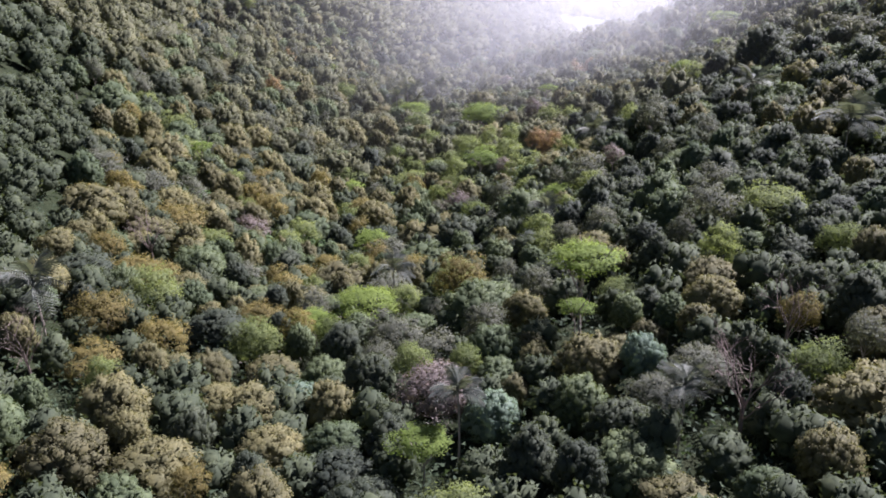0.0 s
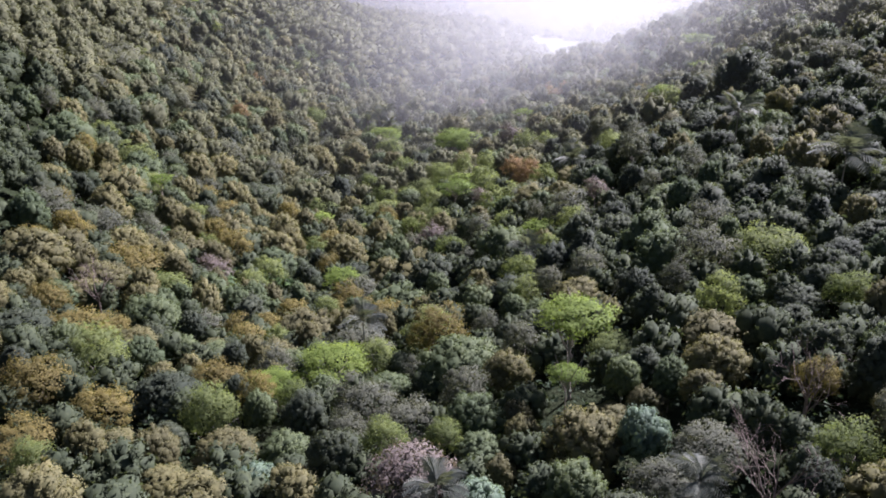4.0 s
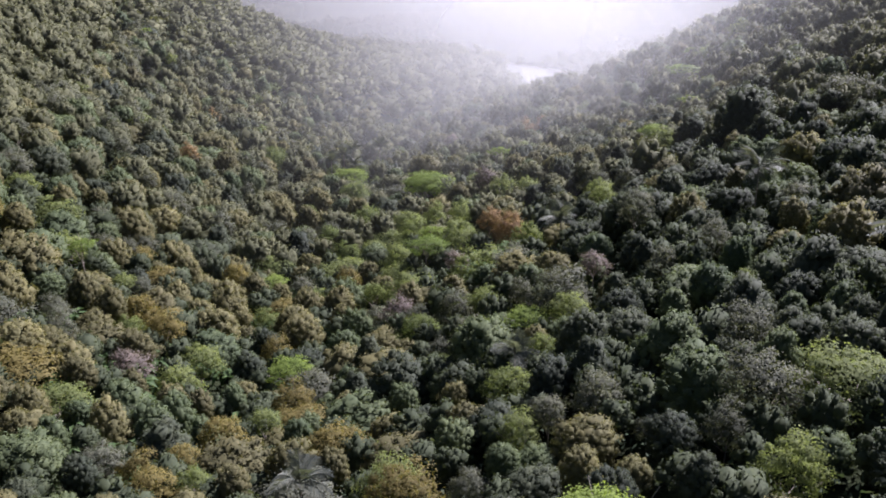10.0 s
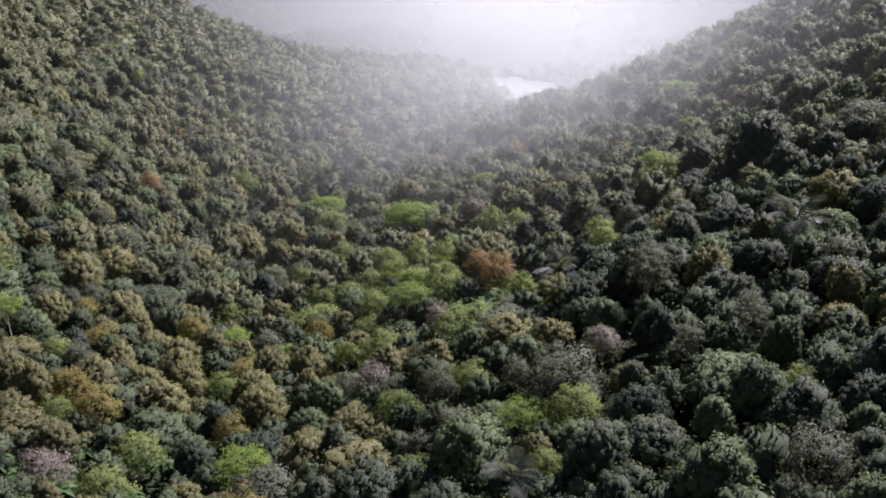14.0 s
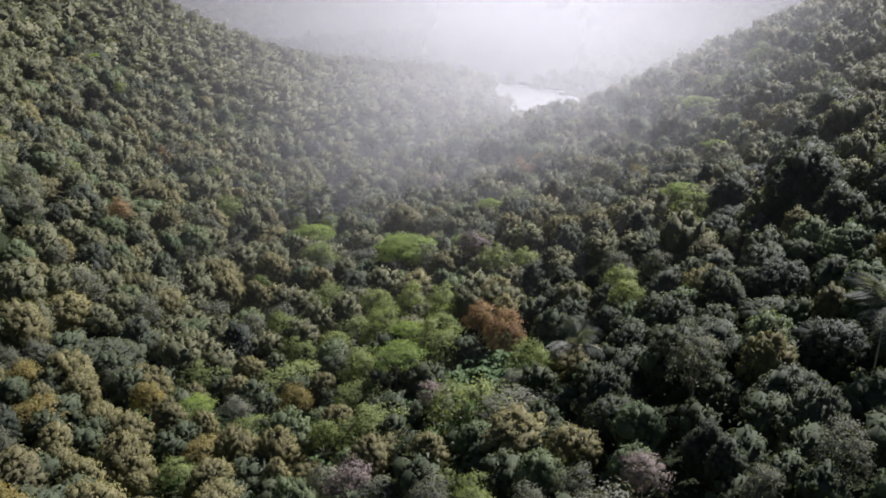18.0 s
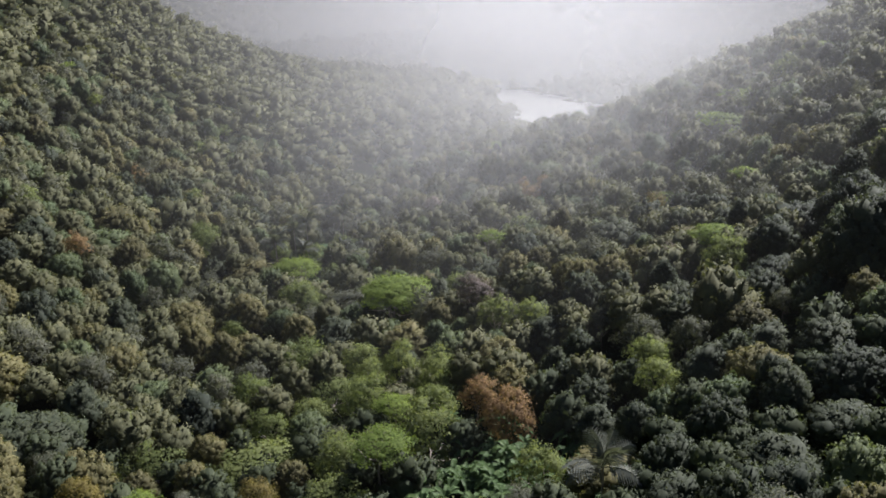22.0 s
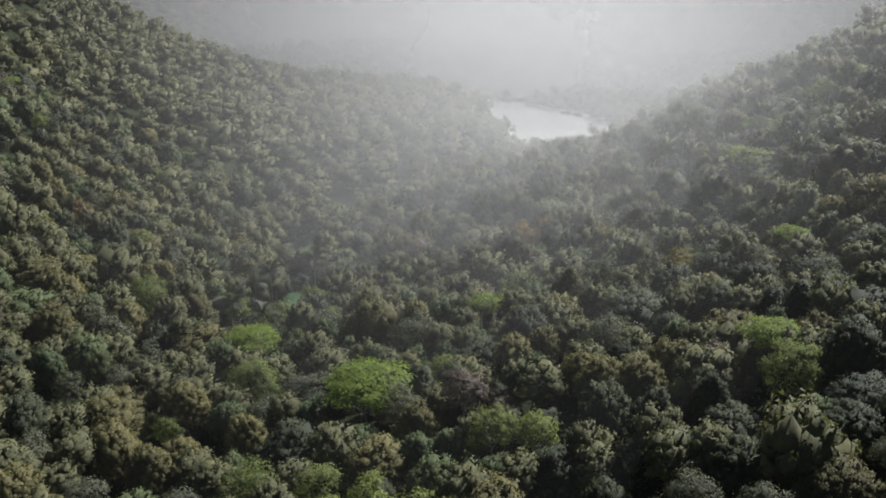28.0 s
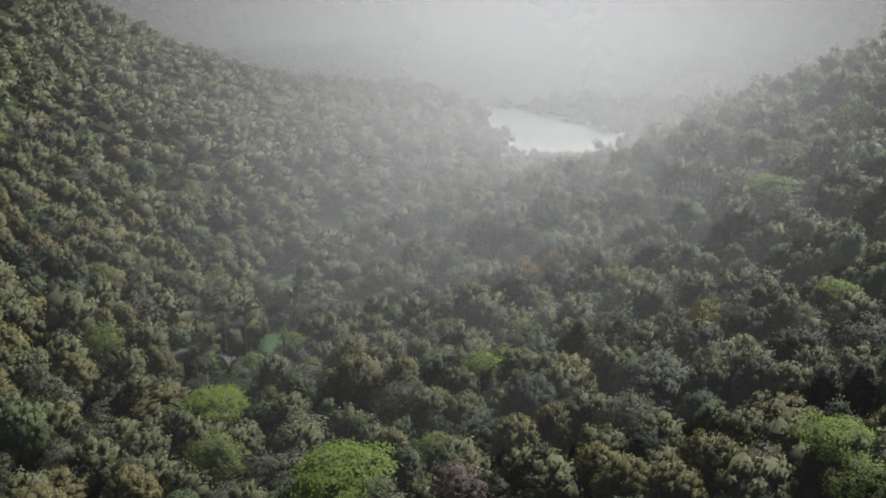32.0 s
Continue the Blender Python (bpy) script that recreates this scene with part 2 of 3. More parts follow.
def mesh_of(name, verts, faces, mats, normals=None):
    me = bpy.data.meshes.new(name)
    me.from_pydata(verts.tolist() if hasattr(verts, "tolist") else verts, [], faces.tolist() if hasattr(faces, "tolist") else faces)
    for m in mats:
        me.materials.append(m)
    if normals is not None:
        me.polygons.foreach_set("use_smooth", [True] * len(me.polygons))
        me.normals_split_custom_set_from_vertices(normals.tolist())
    return me


xs = np.concatenate([np.linspace(-4500, -420, 12), np.arange(-390, 391, 10.0), np.linspace(420, 4500, 12)])
ys = np.concatenate([np.linspace(-4000, -150, 8), np.arange(-120, 1121, 10.0), np.linspace(1180, 4800, 16)])
gx, gy = np.meshgrid(xs, ys)
gz = ground(gx, gy)
nx = len(xs)
idx = np.arange(len(ys) * nx).reshape(len(ys), nx)
quads = np.stack([idx[:-1, :-1], idx[:-1, 1:], idx[1:, 1:], idx[1:, :-1]], -1).reshape(-1, 4)
ground_me = mesh_of("ground", np.stack([gx, gy, gz], -1).reshape(-1, 3), quads, [soil])
ground_me.polygons.foreach_set("use_smooth", [True] * len(ground_me.polygons))
tagged(new("ground", ground_me), "dark forest floor of a valley between two hillsides", "ground", kind="structure")


def disc(name, mat, x, y, z, rx, ry, turn=0.0, wobble=0.12, seed=1, n=48):
    rng = np.random.default_rng(seed)
    ph = rng.uniform(0, 6.28, 3)
    ang = np.linspace(0, 2 * np.pi, n, endpoint=False)
    rad = 1 + wobble * (np.sin(2 * ang + ph[0]) + 0.6 * np.sin(3 * ang + ph[1]) + 0.4 * np.sin(5 * ang + ph[2]))
    ex, ey = rx * rad * np.cos(ang), ry * rad * np.sin(ang)
    px, py = x + ex * math.cos(turn) - ey * math.sin(turn), y + ex * math.sin(turn) + ey * math.cos(turn)
    v = np.concatenate([[[x, y, z]], np.stack([px, py, np.full(n, z)], -1)])
    f = [(0, 1 + i, 1 + (i + 1) % n) for i in range(n)]
    return new(name, mesh_of(name, v, f, [mat]))


tagged(disc("lake", lake_mat, LAKE_X, LAKE_Y, LAKE_Z, 158, 54, math.atan2(-0.866, 0.5), 0.04, 3), "bright lake, its sky glare painted as pale colour", "lake", kind="structure")
for i, (px, py, rx, ry) in enumerate(PONDS):
    pz = float(canopy(px, py) - tall(py) * 0.85) - 0.3
    tagged(disc("pond", pond_mat, px, py, pz + 0.15, rx, ry, 0.3 * i, 0.1, 10 + i), "still green pond on the valley floor among trees", "pond", kind="structure")


# ---- trees ----
def icosphere(sub):
    bm = bmesh.new()
    bmesh.ops.create_icosphere(bm, subdivisions=sub, radius=1.0)
    bm.verts.ensure_lookup_table()
    v, f = np.array([q.co for q in bm.verts]), np.array([[q.index for q in g.verts] for g in bm.faces])
    bm.free()
    return v, f


ICO1, ICO2 = icosphere(1), icosphere(2)   # 20 and 80 faces


def leaf_cards(rng, centre, normal, length, width, fold=0.0):
    """Leaf sprays: one small triangle at each centre, facing about along its normal, with its tip bent down."""
    n = len(centre)
    normal = normal / np.linalg.norm(normal, axis=1, keepdims=True)
    tang = np.cross(normal, rng.normal(size=(n, 3)))
    tang /= np.linalg.norm(tang, axis=1, keepdims=True) + 1e-9
    side = np.cross(normal, tang)
    ln, wd = (length * rng.uniform(0.7, 1.4, n))[:, None], (width * rng.uniform(0.7, 1.4, n))[:, None]
    v = np.stack([centre - tang * ln * 0.4 + side * wd * 0.5, centre - tang * ln * 0.4 - side * wd * 0.5,
                  centre + tang * ln * 0.6 - normal * ln * fold], 1).reshape(-1, 3)
    return v, np.arange(3 * n).reshape(n, 3)


def dense_crown(seed, lobes, cards, card, shape="dome", flat=1.1):
    """A dense crown of radius 1: a heap of overlapping rounded leafy lobes in three sizes, their skin broken up by leaf sprays."""
    rng = np.random.default_rng(seed)
    tall_by = flat * (1.2 if shape == "cone" else 1.0)
    k = np.arange(lobes) + 0.5
    phi, cosz = k * 2.39996 + rng.uniform(0, 6.28), 1 - k / lobes * 1.5
    rad = np.sqrt(np.clip(1 - cosz ** 2, 0, 1))
    q = rng.uniform(0.64, 0.85, lobes)
    if shape == "cone":
        rad = rad * np.where(cosz > 0, 1 - 0.45 * cosz, 1.0)
    lean = rng.normal(0, 0.12, 2)
    squash = np.array([1, 1, min(tall_by, 1.15)])
    c = np.stack([rad * np.cos(phi) * q + lean[0] * cosz, rad * np.sin(phi) * q + lean[1] * cosz, cosz * q * tall_by + 0.32], -1)
    size = rng.choice([0.15, 0.21, 0.29], lobes, p=[0.5, 0.38, 0.12]) * rng.uniform(0.85, 1.15, lobes) * (60 / lobes) ** 0.4
    iv, jf = ICO2
    verts, faces, normals, at = [iv * 0.62 * [1, 1, tall_by] + [0, 0, 0.3]], [jf], [iv], len(iv)
    iv, jf = ICO1
    each = max(cards // lobes, 4)
    for j in range(lobes):
        out = c[j] - [0, 0, 0.2]
        out = out / np.linalg.norm(out)
        bump = rng.uniform(0.62, 0.92, len(iv))
        nr = iv + 1.0 * out
        verts.append(iv * bump[:, None] * size[j] * squash + c[j])
        faces.append(jf + at)
        normals.append(nr / np.linalg.norm(nr, axis=1, keepdims=True))
        at += len(iv)
        d = rng.normal(size=(each, 3)) * 0.75 + out * 0.7 + [0, 0, 0.15]
        d /= np.linalg.norm(d, axis=1, keepdims=True)
        pos = d * size[j] * rng.uniform(0.8, 1.16, (each, 1)) * squash + c[j]
        v, f = leaf_cards(rng, pos, d + rng.normal(0, 0.5, (each, 3)), card * 1.3, card, 0.12)
        nr = d + 1.1 * out + rng.normal(0, 0.36, (each, 3))
        verts.append(v)
        faces.append(f + at)
        normals.append(np.repeat(nr / np.linalg.norm(nr, axis=1, keepdims=True), 3, 0))
        at += len(v)
    return np.concatenate(verts), np.concatenate(faces), np.concatenate(normals)


def crown(seed, clumps, cards, card, shape="dome", core=0.8, flat=0.95):
    """A crown of radius 1 above its base, built of leafy clumps over a shaded inner mass: points, triangles and the normals
    of the clumps that the leaves belong to. shape: dome, umbrella, cone, open."""
    rng = np.random.default_rng(seed)
    verts, faces, normals, at = [], [], [], 0

    def add(v, f, n):
        nonlocal at
        verts.append(v)
        faces.append(f + at)
        normals.append(n)
        at += len(v)

    tall_by = {"umbrella": 0.40, "cone": 1.3}.get(shape, flat)
    k = np.arange(clumps) + 0.5
    phi, cosz = k * 2.39996 + rng.uniform(0, 6.28), 1 - k / clumps * {"umbrella": 0.95, "open": 1.05}.get(shape, 1.25)
    rad = np.sqrt(np.clip(1 - cosz ** 2, 0, 1))
    lean = rng.normal(0, 0.07, 2)
    if core > 0.6:
        iv, jf = ICO2
        lump = 1 + 0.2 * np.sin(iv[:, :1] * 3.1 + seed) * np.cos(iv[:, 1:2] * 2.7 - seed)
        add(iv * lump * 0.6 * core * [1, 1, tall_by] + [0, 0, 0.3], jf, iv)
    for j in range(clumps):
        q = rng.uniform(0.62, 1.16)
        c = np.array([rad[j] * math.cos(phi[j]) * q * 0.74 + lean[0] * cosz[j], rad[j] * math.sin(phi[j]) * q * 0.74 + lean[1] * cosz[j], cosz[j] * tall_by * q * 0.85 + 0.3])
        if shape == "cone":
            c[:2] *= 1 - 0.35 * max(0, cosz[j])
        if shape == "umbrella":
            c[2] = 0.3 + tall_by * (round(cosz[j] * 3.2) / 3.2) * 0.9 + rng.normal(0, 0.02)
        out = np.array([c[0], c[1], (c[2] - 0.3) / tall_by + 0.1])
        out /= np.linalg.norm(out)
        s = rng.uniform(0.17, 0.44) * (14 / clumps) ** 0.3
        squash = rng.uniform(0.22, 0.34) if shape == "umbrella" else rng.uniform(0.65, 0.95)
        if core > 0:
            iv, jf = ICO1
            m = iv * 0.5 + out
            add(iv * (1 + rng.normal(0, 0.08, len(iv))[:, None]) * s * 0.7 * min(core + 0.05, 1) * [1, 1, squash] + c, jf, m / np.linalg.norm(m, axis=1, keepdims=True))
        d = rng.normal(size=(cards, 3)) * 0.8 + out * 0.7
        d[:, 2] += 0.15
        d /= np.linalg.norm(d, axis=1, keepdims=True)
        loose = 0.13 if core > 0.6 else 0.3
        pos = d * s * (1 + rng.normal(0, loose, (cards, 1))) * [1, 1, squash] + c
        nrm = d * [1, 1, 1 / squash] + rng.normal(0, 0.3, (cards, 3))
        v, f = leaf_cards(rng, pos, nrm, card * 1.25, card, 0.1)
        m = d * [1, 1, 1 / squash] + out * 0.8 + rng.normal(0, 0.12, (cards, 3))
        add(v, f, np.repeat(m / np.linalg.norm(m, axis=1, keepdims=True), 3, 0))
    return np.concatenate(verts), np.concatenate(faces), np.concatenate(normals)


def tube(points, radii, sides=5):
    pts = np.asarray(points, float)
    v, f = [], []
    for i, (q, r) in enumerate(zip(pts, radii)):
        d = pts[min(i + 1, len(pts) - 1)] - pts[max(i - 1, 0)]
        d /= np.linalg.norm(d)
        a = np.cross(d, [0.3, 0.9, 0.2])
        a /= np.linalg.norm(a)
        b = np.cross(d, a)
        for s in range(sides):
            w = 2 * math.pi * s / sides
            v.append(q + r * (a * math.cos(w) + b * math.sin(w)))
        if i:
            for s in range(sides):
                f.append((sides * (i - 1) + s, sides * (i - 1) + (s + 1) % sides, sides * i + (s + 1) % sides))
                f.append((sides * (i - 1) + s, sides * i + (s + 1) % sides, sides * i + s))
    return np.array(v), np.array(f)


def joined(pieces):
    verts, faces, at = [], [], 0
    for v, f in pieces:
        verts.append(v)
        faces.append(f + at)
        at += len(v)
    return np.concatenate(verts), np.concatenate(faces)


def trunk_shape(seed, limbs=5, spread=0.75):
    """Trunk from the root to the crown's base (height 1), and its limbs that reach into the crown, each with a side branch."""
    rng = np.random.default_rng(seed)
    bend = rng.normal(0, 0.05, 2)
    stem = tube([(0, 0, -0.12), (0, 0, 0.02), (bend[0], bend[1], 0.35), (bend[0] * 1.6, bend[1] * 0.6, 0.7), (0, 0, 1.05)], (0.062, 0.045, 0.034, 0.028, 0.02), 6)
    made = []
    for j in range(limbs):
        w = 2 * math.pi * (j + rng.uniform(-0.3, 0.3)) / limbs
        z0 = rng.uniform(0.62, 0.95)
        o = spread * rng.uniform(0.5, 1.0)
        mid, end = np.array([o * 0.45 * math.cos(w), o * 0.45 * math.sin(w), z0 + 0.2]), np.array([o * math.cos(w + 0.2), o * math.sin(w + 0.2), z0 + 0.5 + rng.uniform(-0.1, 0.15)])
        side = mid + np.array([0.3 * o * math.cos(w - 0.8), 0.3 * o * math.sin(w - 0.8), 0.24])
        made.append(joined([tube([(0, 0, z0), mid, end], (0.018, 0.012, 0.005), 4), tube([mid, side], (0.009, 0.004), 3)]))
    return stem, made


def bare_shape(seed):
    """A leafless tree, height about 1: its stem, and each limb with its branches and twigs."""
    rng = np.random.default_rng(seed)

    def grow(pieces, p, d, ln, r, level):
        mid = p + d * ln * 0.5 + rng.normal(0, 0.05, 3) * ln
        end = p + d * ln
        pieces.append(tube([p, mid, end], (r, r * 0.8, r * 0.6), 5 if level < 2 else 3))
        if level < 4:
            for _ in range(3):
                nd = d + rng.normal(0, 0.55, 3) * [1, 1, 0.6] + [0, 0, 0.1]
                nd /= np.linalg.norm(nd)
                grow(pieces, mid + (end - mid) * rng.uniform(0.2, 1.0), nd, ln * rng.uniform(0.58, 0.78), r * 0.55, level + 1)

    stem = tube([(0, 0, -0.05), (0.01, 0, 0.25), (0, 0.01, 0.5)], (0.018, 0.014, 0.010), 6)
    limbs = []
    for j in range(6):
        w, z0 = j * 1.05 + rng.uniform(-0.3, 0.3), rng.uniform(0.3, 0.5)
        d = np.array([0.52 * math.cos(w), 0.52 * math.sin(w), 0.9])
        limb = []
        grow(limb, np.array([0, 0, z0]), d / np.linalg.norm(d), rng.uniform(0.22, 0.30), 0.0058, 1)
        limbs.append(joined(limb))
    return stem, limbs


def frond_shape(seed, leaflets=26):
    """One arching palm frond of length 1 along +x, with its leaflets."""
    rng = np.random.default_rng(seed)
    s = np.linspace(0, 1, 7)
    rib = np.stack([s * 0.92, np.zeros(7), 0.5 * s - 0.62 * s ** 2.6], -1)
    pieces = [tube(rib, np.linspace(0.014, 0.004, 7), 3)]
    for j in range(leaflets):
        q = 0.16 + 0.84 * (j // 2) / (leaflets // 2)
        base = np.array([np.interp(q, s, rib[:, k]) for k in range(3)])
        side = 1 if j % 2 else -1
        ln = 0.36 * math.sin(math.pi * (0.18 + 0.8 * q)) + 0.05
        tip = base + np.array([0.5 * ln, side * ln * 0.85, -0.35 * ln + rng.normal(0, 0.02)])
        w = np.array([0.026, 0, 0.004])
        pieces.append((np.array([base - w, base + w, tip]), np.array([[0, 1, 2]])))
    return joined(pieces)


NEAR_CROWN, MID_CROWN, LARGE_CROWN, PARTED = {}, {}, {}, []
PALE_PARTED, TRUNKS, PALE_TRUNKS = [], [], []
for i in range(6):
    bark_mat, parted, whole = (BARK, PARTED, TRUNKS) if i < 4 else (PALE_BARK, PALE_PARTED, PALE_TRUNKS)
    stem, limbs = trunk_shape(40 + i) if i < 4 else trunk_shape(56 + i, 7, 0.95)
    parted.append((mesh_of("trunk", *stem, [bark_mat]), [mesh_of("limb", *q, [bark_mat]) for q in limbs]))
    whole.append(mesh_of("trunk", *joined([stem, *limbs]), [bark_mat]))
SHAPES = {"dark": "dome", "olive": "dome", "green": "dome", "grey": "open", "bright": "umbrella", "light": "open", "yellow": "open", "blue": "dome", "rust": "open", "pink": "open"}
for n, (kind, shape) in enumerate(SHAPES.items()):
    pools = [], [], []   # near, middle distance, large
    for i in range(4 if kind in ("dark", "olive", "green", "grey") else 2):
        sh = "cone" if (i == 3 and kind in ("dark", "olive", "green")) else shape
        flat = (0.95, 1.25, 1.5, 1.1)[i]
        if sh in ("open", "umbrella"):
            core = 0.0 if sh == "umbrella" else 0.35
            made = (crown(100 + 10 * n + i, 34 + 2 * i, 96, 0.050, sh, core, flat), crown(300 + 10 * n + i, 14 + i, 76, 0.08, sh, max(core, 0.3), flat),
                    crown(900 + n + 20 * i, 48 - 6 * i, 120, 0.042, sh, core, flat))
        else:
            made = (dense_crown(100 + 10 * n + i, 64 + 6 * i, 2700, 0.052, sh, flat), dense_crown(300 + 10 * n + i, 36 + 4 * i, 1150, 0.078, sh, flat),
                    dense_crown(900 + n + 20 * i, 96 + 8 * i, 5200, 0.040, sh, flat * 0.95))
        for pool, (v, f, nr) in zip(pools, made):
            pool.append(mesh_of("crown", v, f, [LEAF[kind]], nr))
    NEAR_CROWN[kind], MID_CROWN[kind], LARGE_CROWN[kind] = pools
BARE = []
for i in range(2):
    stem, limbs = bare_shape(70 + i)
    BARE.append((mesh_of("trunk", *stem, [DRY_BARK]), [mesh_of("limb", *q, [DRY_BARK]) for q in limbs]))
FROND = [mesh_of("frond", *frond_shape(80 + i), [LEAF["palm"]]) for i in range(2)]
PALM_TRUNK = mesh_of("trunk", *tube([(0, 0, -0.08), (0.03, 0.01, 0.4), (0.02, -0.01, 0.8), (0, 0, 1.0)], (0.035, 0.026, 0.022, 0.02), 6), [PALE_BARK])

LABELS = {
    "dark": ("broadleaf tree with a dense dark green crown on the hillside", "dark green broadleaf trees"),
    "olive": ("broadleaf tree with a full olive-brown crown in the forest", "olive broadleaf trees"),
    "green": ("broadleaf tree with a rounded mid-green crown in the forest", "mid-green broadleaf trees"),
    "grey": ("tree with a loose pale grey-green crown in the forest", "pale grey-green trees"),
    "bright": ("umbrella-shaped tree with airy bright green foliage in tiers", "bright green umbrella trees"),
    "light": ("slender young tree with feathery light green foliage in a glade", "light green young trees"),
    "yellow": ("tree with sparse yellow-ochre foliage among greener trees", "yellowing trees"),
    "blue": ("broadleaf tree with a dense bluish-green glossy crown", "bluish-green trees"),
    "rust": ("tree with a rust-orange crown standing out of the green", "rust-orange trees"),
    "pink": ("half-dry tree with thin pinkish-beige foliage on pale limbs", "half-dry trees"),
}
NAMES = {"dark": "dark_green_tree", "olive": "olive_green_tree", "green": "green_tree", "grey": "pale_green_tree", "bright": "umbrella_tree", "light": "light_green_tree", "yellow": "yellowing_tree", "blue": "bluish_green_tree", "rust": "rust_coloured_tree", "pink": "half_dry_tree"}
MADE = dict.fromkeys(NAMES, 0)
PLACED = []   # x, y, crown radius of every tree that stands


def tree(kind, x, y, width, top=None, near=True, pick=0, turn=0.0):
    """One tree: trunk with limbs, and a crown of the given width; top: height of its tip, else by the lie of the land."""
    r = width / 2
    keyed = top is not None
    g = float(ground(x, y)) - 0.2
    flat = 0.5 if kind == "bright" else 1.22
    if top is None:
        top = g + float(tall(y)) * (0.64 + 0.56 * ((pick * 37) % 10) / 10)
    high = 1.0 if kind in ("bright", "pink") else 1.0 + 0.32 * ((pick * 53 + 7) % 11) / 10
    high = min(high, max((top - g - 1.5) / (r * (flat + 0.3)), 0.6))
    stem = max(top - g - r * high * (flat + 0.3), 1.2)
    ob = new(NAMES[kind])
    ob.location, ob.rotation_euler[2] = (x, y, g), turn
    tagged(ob, LABELS[kind][0], "tree", LABELS[kind][1])
    pale = kind in ("pink", "bright", "light")
    pool = PALE_TRUNKS if pale else TRUNKS
    tk = new("trunk", pool[pick % len(pool)])
    tk.parent, tk.scale = ob, (max(r * 1.1, 1.5), max(r * 1.1, 1.5), stem)
    if keyed:
        tk.data, limbs = (PALE_PARTED if pale else PARTED)[pick % len(pool)]
        for q in limbs:
            new("limb", q).parent = tk
    pool = (NEAR_CROWN if near or y < 310 else MID_CROWN)[kind]
    if near and (y < 104 or (keyed and width > 8.9)):
        pool = LARGE_CROWN[kind]
    cr = new("crown", pool[pick % len(pool)])
    cr.parent, cr.location, cr.scale = ob, (0, 0, stem), (r, r, r * high)
    PLACED.append((x, y, r * (0.6 if width > 9 and kind == "bright" else 1.35 if keyed else 1.0)))
    MADE[kind] += 1
    return ob


def bare_tree(x, y, height, pick=0, label="leafless tree with bare pale branching limbs above the forest"):
    ob = new("bare_tree")
    ob.location, ob.rotation_euler[2] = (x, y, float(ground(x, y)) - 0.2), pick * 1.3
    tagged(ob, label, "tree", "leafless trees")
    stem, limbs = BARE[pick % 2]
    for name, me in [("trunk", stem)] + [("limb", q) for q in limbs]:
        part = new(name, me)
        part.parent, part.scale = ob, (height,) * 3
    PLACED.append((x, y, height * 0.4))
    return ob


def palm(x, y, span, top=None, pick=0):
    """A palm: slim trunk and a head of arching fronds."""
    g = float(ground(x, y)) - 0.2
    h = max((top + 0.8 if top is not None else g + float(tall(y)) * 1.05) - g, 3.0)
    ob = new("palm_tree")
    ob.location = (x, y, g)
    tagged(ob, "palm with arching feathery fronds among broadleaf trees", "palm", "palms of the valley")
    tk = new("trunk", PALM_TRUNK)
    tk.parent, tk.scale = ob, (4, 4, h)
    rng = np.random.default_rng(500 + pick)
    for j in range(16):
        fr = new("frond", FROND[j % 2])
        fr.parent, fr.location = ob, (0, 0, h - 0.1)
        fr.rotation_euler = (rng.normal(0, 0.15), -0.95 + 1.15 * (j % 4) / 3 + rng.normal(0, 0.1), j * 2.39996 + pick)
        fr.scale = (span * 0.62,) * 3
    PLACED.append((x, y, span * 0.6))
    return ob


# ---- trees that stand out ----
tree("bright", 6.8, 79.4, 8.3, 31.3, True, 0, 0.4)
tree("bright", 5.6, 72.0, 3.6, 28.5, True, 1, 1.4)
tree("blue", -1.9, 59.2, 5.8, 27.5, True, 0, 0.2)
tree("blue", 11.5, 65.4, 4.7, 29.4, True, 1, 0.9)
tree("green", 5.3, 59.4, 5.3, 28.6, True, 1, 2.0)
tree("grey", 11.6, 59.2, 5.4, 29.1, True, 0, 0.0)
tree("grey", 15.7, 61.7, 6.5, 30.0, True, 1, 1.0)
tree("pink", -7.0, 62.4, 8.1, 27.5, True, 0, 0.7)
tree("yellow", -39.4, 75.9, 7.0, 22.4, True, 0, 0.3)
tree("yellow", -7.1, 96.3, 7.7, 21.6, True, 1, 1.9)
tree("yellow", 26.0, 70.2, 4.1, 31.8, True, 0, 2.2)
tree("bright", -19.1, 89.2, 9.0, 19.4, True, 1, 0.1)
tree("bright", -24.9, 87.0, 6.7, 17.4, True, 0, 2.6)
tree("grey", -13.4, 79.5, 8.0, 21.5, True, 2, 1.2)
tree("grey", 24.0, 100.6, 8.5, 31.5, True, 3, 0.8)
tree("green", 20.2, 105.0, 8.8, 28.0, True, 2, 1.1)
tree("pink", -51.7, 143.7, 6.9, 5.7, True, 1, 0.5)
tree("olive", 19.7, 76.3, 6.7, 30.0, True, 1, 0.5)
tree("green", -15.1, 57.1, 6.1, 24.4, True, 0, 0.5)
tree("olive", -24.5, 61.4, 7.3, 23.6, True, 2, 0.5)
tree("grey", -3.3, 77.6, 5.4, 24.8, True, 1, 2.5)
tree("green", -47.7, 107.7, 9.5, 16.3, True, 1, 0.6)
bare_tree(16.6, 52.3, 11.6, 0, "leafless pale tree with thin spreading branches")
bare_tree(23.4, 65.3, 10.0, 1, "leafless reddish-brown tree with a fan of twigs")
bare_tree(-46.5, 63.5, 9.6, 1, "leafless reddish-brown tree on the spur")
bare_tree(-53.4, 105.3, 10.6, 0, "dead pale trunk with a few bare limbs")
palm(-50.6, 73.0, 7.6, 26.1, 1)
palm(-4.4, 54.5, 4.2, 28.6, 2)
palm(12.6, 53.5, 4.4, 31.0, 3)
